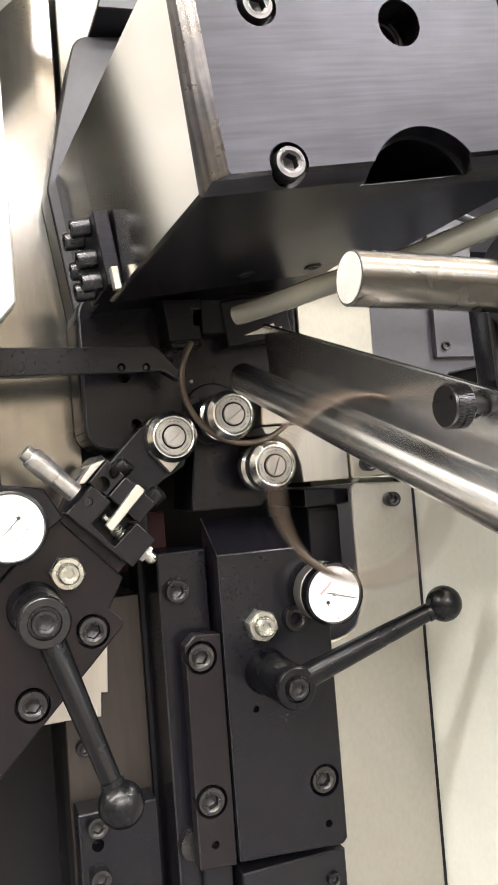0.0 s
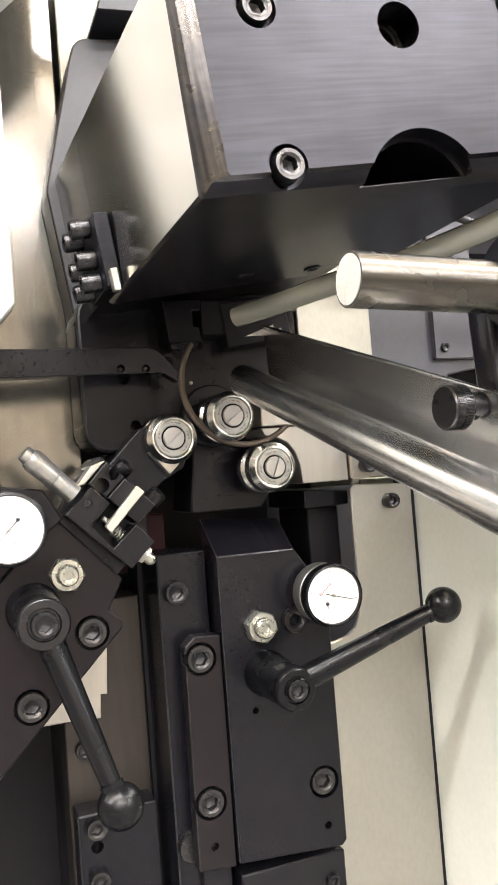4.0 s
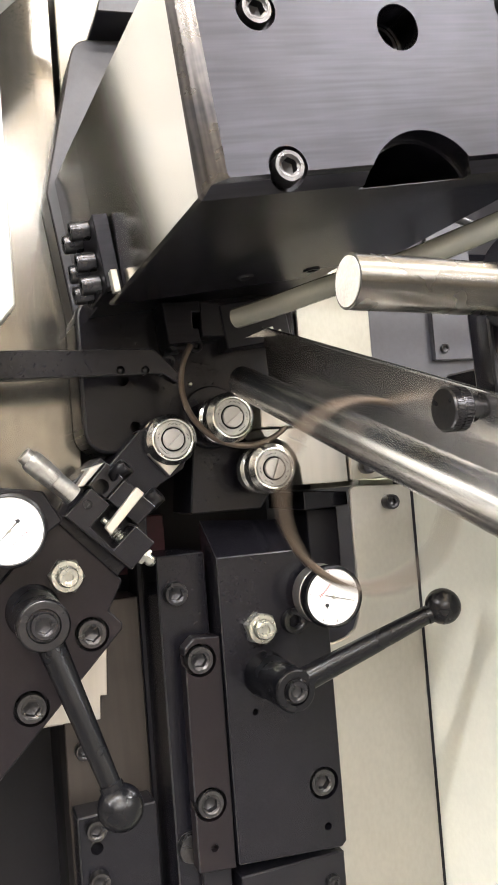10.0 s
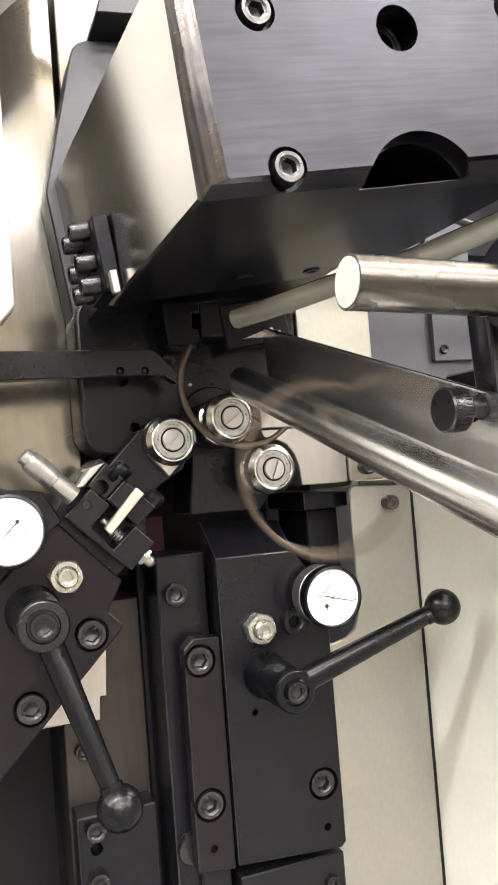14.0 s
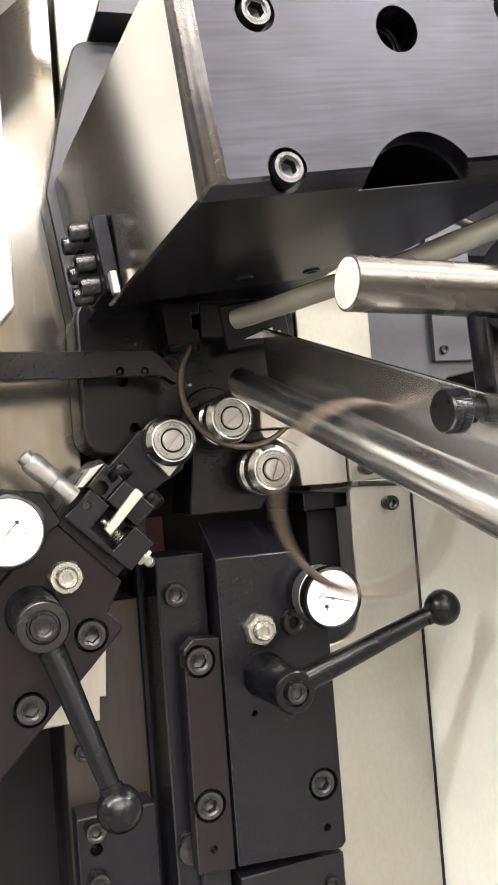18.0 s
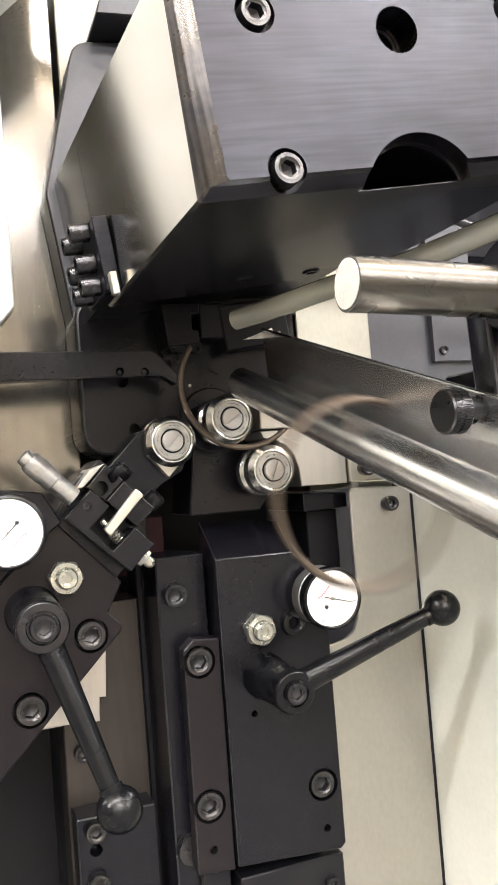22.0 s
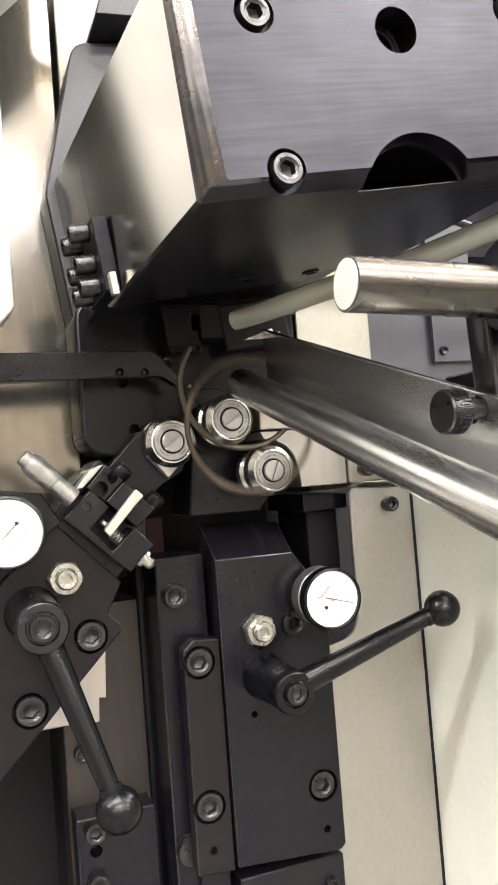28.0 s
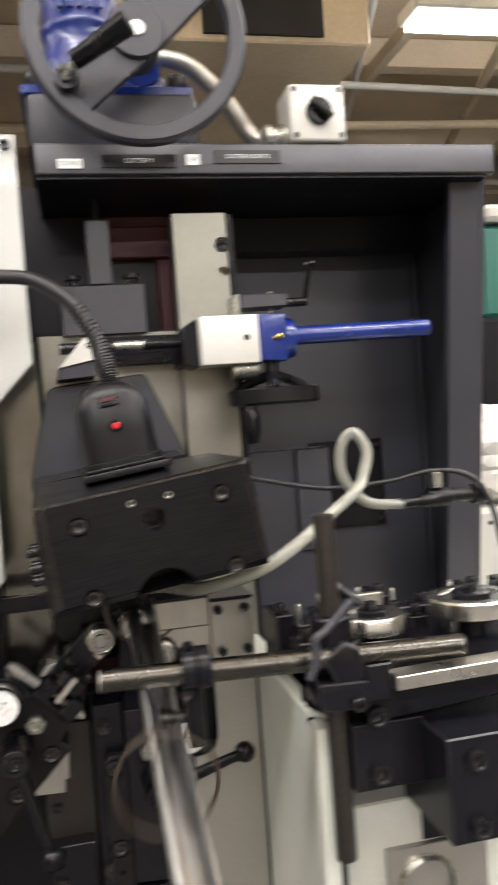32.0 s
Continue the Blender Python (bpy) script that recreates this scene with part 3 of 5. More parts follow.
# thin bright strip added over the body to show its side face lit
part("lit_side_strip", slab([(-0.157, 0.0517), (0.0, 0.0517), (0.0, 0.0537), (-0.157, 0.0537)], 0.5085, 0.562, 0.0004), STEEL, ls, "bright steel strip added as the slide's lit side face", MA)
# tool holder with its adjusting screw
part("holder_base", slab([(0.018, -0.027), (0.05, -0.027), (0.066, -0.0115), (0.07, 0.0), (0.07, 0.031), (0.046, 0.034), (0.018, 0.027)], 0.512, 0.56, 0.0008), BLACK, ls, "", MA)
hb = part("clamp_yoke", slab([(0.0262, 0.0258), (0.0489, 0.0252), (0.0489, 0.0098), (0.031, 0.01), (0.0296, -0.0099), (0.0492, -0.011), (0.0491, -0.0269), (0.0272, -0.0266)], 0.49, 0.5115, 0.0006), BLACK, ls, "black U-shaped clamp yoke", MA)
bore(hb, [hole(0.0402, 0.0202, 0.0027, 0.48, 0.5)])
part("set_screw", turned([(0.0024, 0.004), (0.0024, 0.0), (0.0012, 0.0), (0.0012, 0.002), (0.0, 0.002)], 18), SCREW, ls, "", MA @ Matrix.Translation((0.0402, 0.4915, 0.0202)))
hb2 = part("bored_block", slab([(0.0502, 0.0135), (0.067, 0.0131), (0.0675, 0.0279), (0.0495, 0.0272)], 0.4935, 0.512, 0.0006), BLACK, ls, "black block with two bores", MA)
bore(hb2, [hole(0.0542, 0.0205, 0.0047, 0.48, 0.507), hole(0.064, 0.0209, 0.0047, 0.48, 0.507)])
part("shim_block", slab([(0.0443, 0.0312), (0.048, 0.0282), (0.0677, 0.0282), (0.059, 0.0328)], 0.497, 0.53, 0.0006), PLATE, ls, "bright steel shim block", MA)
part("holder_block", slab([(0.0506, -0.0122), (0.0665, -0.0132), (0.0663, 0.0127), (0.0506, 0.0129)], 0.4915, 0.512, 0.0007), BLACK, ls, "black clamp block", MA)
part("steel_key", slab([(0.0353, -0.0021), (0.0674, -0.0015), (0.0673, 0.0047), (0.0359, 0.0035)], 0.4868, 0.4912, 0.0005), CARBIDE, ls, "bright steel key bar", MA)
part("key_pin", turned([(0.002, 0.014), (0.002, 0.0), (0.0014, -0.0006)], 16), ZINC, ls, "", along(la(0.0397, 0.4955, -0.0065), la(0.0397, 0.4955, -0.04)))
part("arm_plate", slab([(0.0925, -0.0134), (0.1135, -0.0134), (0.1145, 0.0066), (0.0945, 0.0072)], 0.5225, 0.5295, 0.0005), STEEL, ls, "ground steel pad under the roller", MA)
for k in range(4):
    part("spring_coil", tube([la(0.0385 + 0.0036 * math.cos(i * 1.25), 0.496 + 0.0036 * math.sin(i * 1.25), 0.0034 + k * 0.0019) for i in range(0, 6)], 0.0006, 6), ZINC, ls)
part("screw_tip", turned([(0.0035, 0.008), (0.0035, 0.0), (0.002, -0.002)], 18), ZINC, ls, "", along(la(0.039, 0.495, 0.034), la(0.039, 0.495, 0.09)))
part("tip_nut", loft([polypts(0.006, 0.003, 6), polypts(0.006, 0.0, 6)]), ZINC, ls, "", along(la(0.039, 0.495, 0.0295), la(0.039, 0.495, 0.09)))
for a, b in ((0.0763, -0.0156), (0.0763, 0.0117)):
    p = la(a, 0.505, b)
    part("clamp_screw", turned([(0.0055, 0.012), (0.006, 0.011), (0.006, 0.001), (0.0052, 0.0), (0.003, 0.0), (0.003, 0.004), (0.0, 0.004)], 24), SCREW, ls, "", along(p, la(a + 0.1, 0.505 - 0.04, b)))
part("roller_arm", slab([(0.066, -0.012), (0.087, -0.014), (0.104, -0.019), (0.122, -0.01), (0.124, 0.01), (0.104, 0.021), (0.066, 0.021)], 0.53, 0.575, 0.0008), BLACK, ls, "", MA)
# micrometer head
mt, mb = la(0.038, 0.486, -0.056), la(0.0385, 0.489, -0.0248)
ax = along(mt, mt + (mt - mb))
part("micrometer_thimble", turned([(0.0055, 0.0115), (0.0066, 0.0105), (0.0067, 0.004), (0.0067, -0.0065), (0.0062, -0.0085), (0.005, -0.0085), (0.005, -0.0125), (0.0044, -0.013)], 32), RACE, ls, "satin micrometer thimble", ax)
for k in range(30):
    a = 2 * math.pi * k / 30
    for tw in (-0.5, 0.5):
        part("knurl", box(-0.00025, 0.00025, -0.0062, 0.0032, 0.0064, 0.00695, 0), RACE, ls, "", ax @ Matrix.Rotation(a, 4, "Y") @ Matrix.Translation((0, -0.0015, 0)) @ Matrix.Rotation(tw * 0.35, 4, "Z") @ Matrix.Translation((0, 0.0015, 0)))
part("micrometer_sleeve", turned([(0.006, 0.026), (0.006, 0.0105), (0.004, 0.0105)], 28), RACE, ls, "graduated micrometer sleeve", ax)
for k in range(9):
    part("sleeve_mark", box(-0.0009 if k % 2 else -0.0015, 0.0009 if k % 2 else 0.0015, 0.0122 + k * 0.0015, 0.01245 + k * 0.0015, 0.0057, 0.00608, 0), INK, ls, "", ax @ Matrix.Rotation(2.4, 4, "Y"))
part("sleeve_mark", box(-0.0001, 0.0001, 0.0115, 0.0255, 0.0057, 0.00608, 0), INK, ls, "", ax @ Matrix.Rotation(2.4, 4, "Y"))
for k in range(14):
    part("thimble_mark", box(-0.0001, 0.0001, 0.0075, 0.0101, 0.0058, 0.0067, 0), INK, ls, "", ax @ Matrix.Rotation(2.4 + (k - 7) * 0.2, 4, "Y"))
# shims and plates under the angled slide
shim = thing("shim_plates", (0.08, 0.6, 1.06), "two bright steel shims under the angled slide", "shim")
part("shim", slab([(0.05, 1.04), (0.088, 1.038), (0.089, 1.054), (0.0935, 1.0535), (0.0955, 1.085), (0.07, 1.1)], 0.562, 0.572, 0.0004), STEEL, shim)
part("shim", slab([(0.045, 1.036), (0.0875, 1.0355), (0.0875, 1.06), (0.06, 1.09)], 0.573, 0.58, 0.0004), STEEL, shim)
part("rail_mount", box(0.066, 0.13, 0.6056, 0.6895, 0.2, 1.11, 0.001), DARK, machine)
lower = thing("lower_rail", (0.09, 0.6, 0.95), "brown steel rail below the angled slide", "rail")
part("rail", box(0.064, 0.122, 0.572, 0.6055, 0.7, 1.117, 0.001), TARNISH, lower, "tarnished steel rail")
lb = part("rail_block", box(0.0655, 0.119, 0.547, 0.5715, 0.7, 0.981, 0.001), BLACK, lower)
bore(lb, [hole(0.0772, 0.9593, 0.0042, 0.53, 0.56, 20)])
for z in (0.9726, 0.9389, 0.9):
    cap_screw(lower, 0.0771, 0.5405, z, 0.0068, 0.008, WORN, z * 9)
cap_screw(lower, 0.076, 0.566, 1.0165, 0.006, 0.007, SCREW, 1)

# ---- rollers ----
def roller(x, y, z, slot, label):
    r = thing("coiling_roller", (x, y, z), label, "roller", "coiling rollers")
    m = Matrix.Translation((x, y, z))
    part("outer_ring", turned([(0.0155, 0.03), (0.0172, 0.0285), (0.0172, 0.021), (0.0145, 0.0185), (0.0145, 0.0155), (0.0172, 0.013), (0.0172, 0.0042), (0.0143, 0.0), (0.0134, -0.0003), (0.0128, 0.0), (0.0124, 0.0012), (0.0, 0.0012)], 56), ROLLER, r, "polished grooved outer ring", m)
    part("shield", turned([(0.0122, 0.0014), (0.0122, 0.0003), (0.0118, 0.0), (0.0086, 0.0), (0.0082, 0.0004), (0.0082, 0.0011), (0.0, 0.0011)], 48), RACE, r, "engraved bearing ring", m)
    part("seal", turned([(0.0081, 0.0012), (0.0081, 0.0007), (0.0, 0.0007)], 40), BLACK, r, "", m)
    for a0, count in ((15, 9), (100, 6), (150, 7), (235, 8), (300, 6)):
        for k in range(count):
            part("engraving", box(-0.00017, 0.00017, -0.0001, -0.00004, 0.0098, 0.0098 + (0.0010 if k % 3 else 0.0007), 0), SCREW, r, "", m @ Matrix.Rotation(radians(a0 + slot * 40 + k * 5.2), 4, "Y"))
    bm = turned([(0.0071, 0.0012), (0.0071, -0.0012), (0.0066, -0.0017), (0.0, -0.0017)], 36)
    s = part("slotted_screw", bm, SLOTTED, r, "slotted screw head", m @ Matrix.Rotation(slot, 4, "Y"))
    bore(s, [box(-0.009, 0.009, -0.004, 0.0, -0.00085, 0.00085, 0)])
    # black strip laid in the slot to stand for the shade in it
    part("slot_shade", box(-0.0064, 0.0064, 0.0001, 0.0006, -0.0008, 0.0008, 0), DARK, s, "", m @ Matrix.Rotation(slot, 4, "Y"))
    part("axle", turned([(0.0085, 0.06), (0.0085, 0.028), (0.005, 0.027)], 24), BLACK, r, "", m)
    return r


roller(0.1413, 0.515, 1.2246, -0.75, "bright steel roller with a slotted screw on the angled slide")
roller(0.1816, 0.508, 1.2368, -0.6, "bright steel roller with a slotted screw beside the wire guide")
roller(0.2082, 0.5065, 1.2002, -1.2, "bright steel roller with a slotted screw above the vertical slide")

# ---- cutter head ----
head = thing("cutter_unit", (0.18, 0.45, 1.36), "large dark steel cutter block bolted above the rollers", "machine head")
MB = Matrix.Translation((0.126, 0, 1.383)) @ Matrix.Rotation(radians(-8), 4, "Y")


def octo(y, l, r, b, t, cl, tl=None, lean=0.0):
    tl = t if tl is None else tl
    return [(l + cl, y, b), (r - cl, y, b), (r, y, b + cl), (r, y, t - cl), (r - cl, y, t), (l + lean + cl, y, tl), (l + lean, y, tl - cl), (l, y, b + cl)]


bm = loft([octo(0.288, -0.0265, 0.152, -0.066, 0.0215, 0.001, lean=0.0012), octo(0.2902, -0.0342, 0.1555, -0.0675, 0.0235, 0.001, lean=0.0022),
           octo(0.293, -0.0388, 0.158, -0.0725, 0.0255, 0.0014, 0.0235, 0.0042), octo(0.34, -0.0388, 0.158, -0.0725, 0.0255, 0.0014, 0.0262, 0.0034),
           octo(0.478, -0.0388, 0.158, -0.0725, 0.0255, 0.0014, 0.033, 0.0014)])
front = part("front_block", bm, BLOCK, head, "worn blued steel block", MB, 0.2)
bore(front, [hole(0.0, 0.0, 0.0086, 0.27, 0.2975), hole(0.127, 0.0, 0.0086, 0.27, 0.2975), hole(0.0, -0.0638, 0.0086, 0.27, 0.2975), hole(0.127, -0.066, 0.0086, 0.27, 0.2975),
             hole(0.0648, -0.0083, 0.0102, 0.27, 0.36), hole(0.0635, -0.082, 0.0292, 0.27, 0.2985, 48), slab([(0.0635 + 0.0275 * math.cos(radians(a)), -0.082 + 0.0275 * math.sin(radians(a))) for a in range(21, 160, 3)], 0.28, 0.36, 0),
             hole(0.048, 0.0093, 0.0036, 0.27, 0.296), hole(0.081, 0.0092, 0.0036, 0.27, 0.296),
             box(0.0945, 0.17, 0.3105, 0.5, -0.09, -0.068, 0)])
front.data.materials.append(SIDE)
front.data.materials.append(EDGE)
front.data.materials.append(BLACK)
# downward faces and the arched recess go BLACK, shade put into the colour
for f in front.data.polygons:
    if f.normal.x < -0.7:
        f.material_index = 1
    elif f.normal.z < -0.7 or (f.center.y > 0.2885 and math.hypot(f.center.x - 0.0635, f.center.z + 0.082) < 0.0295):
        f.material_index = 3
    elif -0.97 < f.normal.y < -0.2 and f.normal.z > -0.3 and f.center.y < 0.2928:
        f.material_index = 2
for u, v, s in ((0, 0, 0.3), (0.127, 0, 0.8), (0, -0.0638, 0.5), (0.127, -0.066, 0.1)):
    cap_screw(head, u, 0.2865, v, 0.0066, 0.0085, WORN, s, MB)
for u in (0.048, 0.081):
    cap_screw(head, u, 0.2892, 0.0092, 0.0034, 0.006, SLOTTED, u * 30, MB, name="set_screw")
part("bore_sleeve", turned([(0.01, 0.02), (0.01, 0.0), (0.0084, 0.0), (0.0084, 0.018)], 28), SCREW, head, "", MB @ Matrix.Translation((0.0648, 0.305, -0.0083)))
bm = loft([octo(0.4785, -0.0388, 0.13, -0.0655, 0.03, 0.001, 0.033, 0.0014), octo(0.5985, -0.0388, 0.13, -0.0655, 0.035, 0.001, 0.0378)])
rear = part("rear_block", bm, BLOCK, head, "", MB, 0.2)
rear.data.materials.append(SIDE)
for f in rear.data.polygons:
    if f.normal.x < -0.7:
        f.material_index = 1
# side clamp with its six cap screws and carbide tip
part("side_clamp", box(-0.0475, -0.0387, 0.437, 0.489, -0.0705, -0.029, 0.0006), BLOCK, head, "black clamp on the side of the block", MB)
for v in (-0.0335, -0.0515, -0.0645):
    for y in (0.452, 0.477):
        part("screw", turned([(0.005, 0.011), (0.0055, 0.0105), (0.0055, 0.001), (0.005, 0.0), (0.003, 0.0), (0.003, 0.004), (0.0, 0.004)], 22), SCREW, head, "", MB @ Matrix.Translation((-0.0585, y, v)) @ Matrix.Rotation(radians(-90), 4, "Z"))
part("carbide_tip", box(-0.0455, -0.0415, 0.4305, 0.4368, -0.0745, -0.062, 0.0004), CARBIDE, head, "bright ground carbide tip", MB)
# small cap screws under the block and the cutter tool with the wire guide
for u, y in ((0.04, 0.45), (0.088, 0.455)):
    part("screw", SCREWS.setdefault("under", cap_screw_mesh(0.0055, 0.0045)), BLACK, head, "", MB @ Matrix.Translation((u, y, -0.0735)) @ Matrix.Rotation(radians(90), 4, "X"))
part("tool_shank", box(0.05, 0.1, 0.53, 0.6, -0.105, -0.0728, 0.001), DARK, head, "", MB)

guide = thing("wire_guide", (0.17, 0.56, 1.3), "dark steel wire guide block above the rollers", "guide")
part("guide_block", slab([(0.1455, 1.2888), (0.1681, 1.2905), (0.1672, 1.3), (0.163, 1.3), (0.163, 1.311), (0.169, 1.311), (0.1691, 1.3187), (0.1423, 1.318)], 0.522, 0.549, 0.0008), BLOCK, guide)
part("guide_block", box(0.172, 0.2, 0.532, 0.6, 1.296, 1.32, 0.0008), DARK, guide)
part("guide_tip", slab([(0.146, 1.2915), (0.161, 1.2915), (0.158, 1.286), (0.149, 1.286)], 0.53, 0.55, 0.0004), SCREW, guide)
part("pin", turned([(0.0017, 0.02), (0.0017, 0.0), (0.001, -0.001)], 14), ZINC, guide, "small steel pin", Matrix.Translation((0.166, 0.549, 1.2648)))

arm = thing("guide_arm", (0.05, 0.52, 1.277), "long dark steel bar with two countersunk holes", "bar")
b_arm = part("bar", slab([(-0.12, 1.2665), (0.128, 1.2685), (0.1375, 1.2685), (0.148, 1.262), (0.1515, 1.2635), (0.1512, 1.266), (0.1345, 1.2838), (0.1305, 1.2855), (-0.12, 1.287)], 0.515, 0.527, 0.0008), BLACK, arm)
bore(b_arm, [hole(0.1095, 1.2717, 0.0028, 0.51, 0.53, 18), hole(0.126, 1.2712, 0.0028, 0.51, 0.53, 18)])
for x in (0.1095, 0.126):
    part("dowel", turned([(0.0026, 0.01), (0.0026, 0.0025), (0.0012, 0.0015)], 16), SCREW, arm, "", Matrix.Translation((x, 0.515, 1.2714)))

# ---- chute ----
chute = thing("wire_chute", (0.185, 0.25, 1.19), "polished steel trough that carries finished rings off", "chute")
def trough_line(gap):
    """The section of the trough's sheet: upright far wall, floor and rolled near lip."""
    r1, r2 = 0.008 - gap, 0.0105 - gap
    line = [(0.0108 - gap, 0.0162)]
    line += [(0.0048 + r1 * math.cos(radians(a)), -0.0213 + r1 * math.sin(radians(a))) for a in range(0, -91, -15)]
    return line + [(-0.006 + r2 * math.cos(radians(a)), -0.0188 + r2 * math.sin(radians(a))) for a in range(-90, -301, -10)]


prof, inner = trough_line(0.0), trough_line(0.0013)[::-1]
ring = [(u, v) for u, v in prof + inner]


def chute_at(y):
    """The middle of the trough at y."""
    return Vector((0.1855 - 0.004 * (0.25 - y), y, 1.205 + (y - 0.25) * 0.307))


loops = [[chute_at(y) + Vector((u, 0, v)) for u, v in ring] for y in (-0.12, 0.0, 0.12, 0.25, 0.38, 0.478)]
part("trough", loft(loops), CHROME, chute, "polished steel trough", smooth=0.5)
part("rim_edge", tube([chute_at(y) + Vector((0.0101, 0, 0.0162)) for y in (-0.12, 0.478)], 0.001, 10), CHROME, chute, "bright rolled rim")
part("end_tab", slab([(0.1824, 1.2848), (0.2035, 1.2928), (0.2051, 1.2883), (0.1981, 1.2856)], 0.4784, 0.4796, 0.0003), CHROME, chute, "folded bright end tab")
part("tab_pin", turned([(0.0013, 0.006), (0.0013, 0.0), (0.0009, -0.0005)], 14), ZINC, chute, "", Matrix.Translation((0.2062, 0.4745, 1.2886)))
kn = Matrix.Translation((0.1795, 0.262, 1.2176)) @ Matrix.Rotation(radians(-90), 4, "Z")
part("thumb_screw", turned([(0.0042, 0.023), (0.0042, 0.014), (0.0055, 0.0138), (0.0055, 0.0092), (0.0081, 0.009), (0.0086, 0.0083), (0.0086, 0.0008), (0.0081, 0.0), (0.0, 0.0)], 40), SCREW, chute, "knurled black thumb screw", kn)
for k in range(40):
    for tw in (-0.12, 0.12):
        part("knurl", slab([(-0.0004, 0.0), (0.0004, 0.0), (0.0003, 0.0004), (-0.0003, 0.0004)], 0.001, 0.008, 0), SCREW, chute, "", kn @ Matrix.Rotation(2 * math.pi * k / 40, 4, "Y") @ Matrix.Translation((0, 0, 0.0085)) @ Matrix.Rotation(tw, 4, "Z"))

# ---- rod, collar and hanging arm ----
rod = thing("support_rod", (0.3, 0.243, 1.26), "ground steel round bar held in black collars", "bar")
ra, rb_ = Vector((0.1327, 0.243, 1.2623)), Vector((0.452, 0.245, 1.2495))
part("bar", turned([(0.0098, 0.0), (0.0098, (ra - rb_).length - 0.001), (0.009, (ra - rb_).length)], 40), ROD, rod, "", Matrix.Translation(ra) @ (ra - rb_).to_track_quat("-Y", "Z").to_matrix().to_4x4())
part("bar_end", turned([(0.0088, 0.001), (0.0088, -0.0004), (0.0, -0.0004)], 32), SAWN, rod, "bright sawn bar end", along(ra, ra + (ra - rb_)))
cl = Matrix.Translation((0.199, 0.2435, 1.2628)) @ Matrix.Rotation(radians(-90), 4, "Z")
part("collar", turned([(0.0165, 0.024), (0.0175, 0.023), (0.0175, 0.013), (0.016, 0.012), (0.0175, 0.011), (0.0175, 0.001), (0.0165, 0.0), (0.0095, 0.0)], 40), BLACK, rod, "black clamp collar", cl)
part("hanger", slab([(0.2035, 1.19), (0.2185, 1.19), (0.2185, 1.262), (0.2, 1.262)], 0.257, 0.271, 0.0015, 2), BLACK, rod, "black hanger arm")
cap_screw(rod, 0.206, 0.234, 1.2805, 0.0055, 0.01, SCREW, 0.4)
cap_screw(rod, 0.2015, 0.236, 1.2425, 0.0045, 0.006, SCREW, 0.4)

# ---- wire being coiled ----
CX, CY, CZ, CR = 0.1930, 0.5145, 1.2608, 0.0436


def arc(a0, a1, n=40, y0=CY, y1=CY, r=CR):
    return [(CX + r * math.cos(radians(a0 + (a1 - a0) * i / n)), y0 + (y1 - y0) * i / n, CZ + r * math.sin(radians(a0 + (a1 - a0) * i / n))) for i in range(n + 1)]


wire = thing("coiled_wire", (CX, CY, CZ), "brown spring wire curling off the guide round the rollers", "wire")
part("wire", tube(arc(143, 312, 60), 0.0021, 10, 2), WIRE, wire)
tip = solo("wire_end", tube([(x - CX, y - CY, z - CZ) for x, y, z in arc(300, 357, 24)], 0.00205, 10, 2), WIRE, "free end of the brown spring wire being fed", "wire", m=Matrix.Translation((CX, CY, CZ)))

# ---- clear hose, connector hood and its cable ----
hose = thing("coolant_hose", (0.4, 0.45, 1.33), "clear yellowish vinyl hose with a loop", "hose")
part("hose", tube([(0.172, 0.46, 1.294), (0.188, 0.432, 1.296), (0.2084, 0.405, 1.3004), (0.2305, 0.365, 1.3025), (0.256, 0.337, 1.31), (0.29, 0.32, 1.3225), (0.333, 0.335, 1.341), (0.375, 0.375, 1.357), (0.43, 0.43, 1.377), (0.45, 0.455, 1.396), (0.457, 0.462, 1.42), (0.444, 0.468, 1.4405),
                   (0.4305, 0.474, 1.424), (0.4325, 0.478, 1.388), (0.46, 0.48, 1.357), (0.505, 0.48, 1.35)], 0.0064, 16, 8), HOSE, hose)
part("hose_fitting", turned([(0.006, 0.05), (0.006, 0.02), (0.008, 0.019), (0.008, 0.0)], 20), MATT, hose, "", along((0.547, 0.48, 1.352), (0.6, 0.48, 1.353)))

plug = thing("cable_plug", (0.167, 0.39, 1.43), "black plastic plug hood with a red light", "plug")
MP = Matrix.Translation((0.1695, 0, 1.455)) @ Matrix.Rotation(radians(-8), 4, "Y") @ Matrix.Translation((-0.1695, 0, -1.455))
hood = []
for z, wx, wy in ((1.430, 0.036, 0.03), (1.434, 0.036, 0.03), (1.4355, 0.033, 0.027), (1.462, 0.0325, 0.0265), (1.486, 0.031, 0.025), (1.498, 0.0265, 0.0215), (1.506, 0.0195, 0.017), (1.51, 0.011, 0.011)):
    hood.append([(wx * 1.12 * abs(math.cos(a)) ** 0.6 * (1 if math.cos(a) > 0 else -1) + 0.0075, wy * abs(math.sin(a)) ** 0.6 * (1 if math.sin(a) > 0 else -1), z) for a in [2 * math.pi * i / 36 for i in range(36)]])
part("hood", loft(hood), MATT, plug, "black moulded hood", MP @ Matrix.Translation((0.163, 0.388, 0)), 0.9)
part("base_flange", box(0.1305, 0.2125, 0.352, 0.424, 1.4195, 1.427, 0.0015, 2), MATT, plug, "", MP)
part("base_step", box(0.1335, 0.2095, 0.354, 0.422, 1.4272, 1.4305, 0.001, 2), MATT, plug, "", MP)
for x in (0.156, 0.168, 0.182):
    part("base_clip", turned([(0.003, 0.004), (0.003, 0.0), (0.0, -0.0004)], 14), SCREW, plug, "", MP @ Matrix.Translation((x, 0.351, 1.4235)))
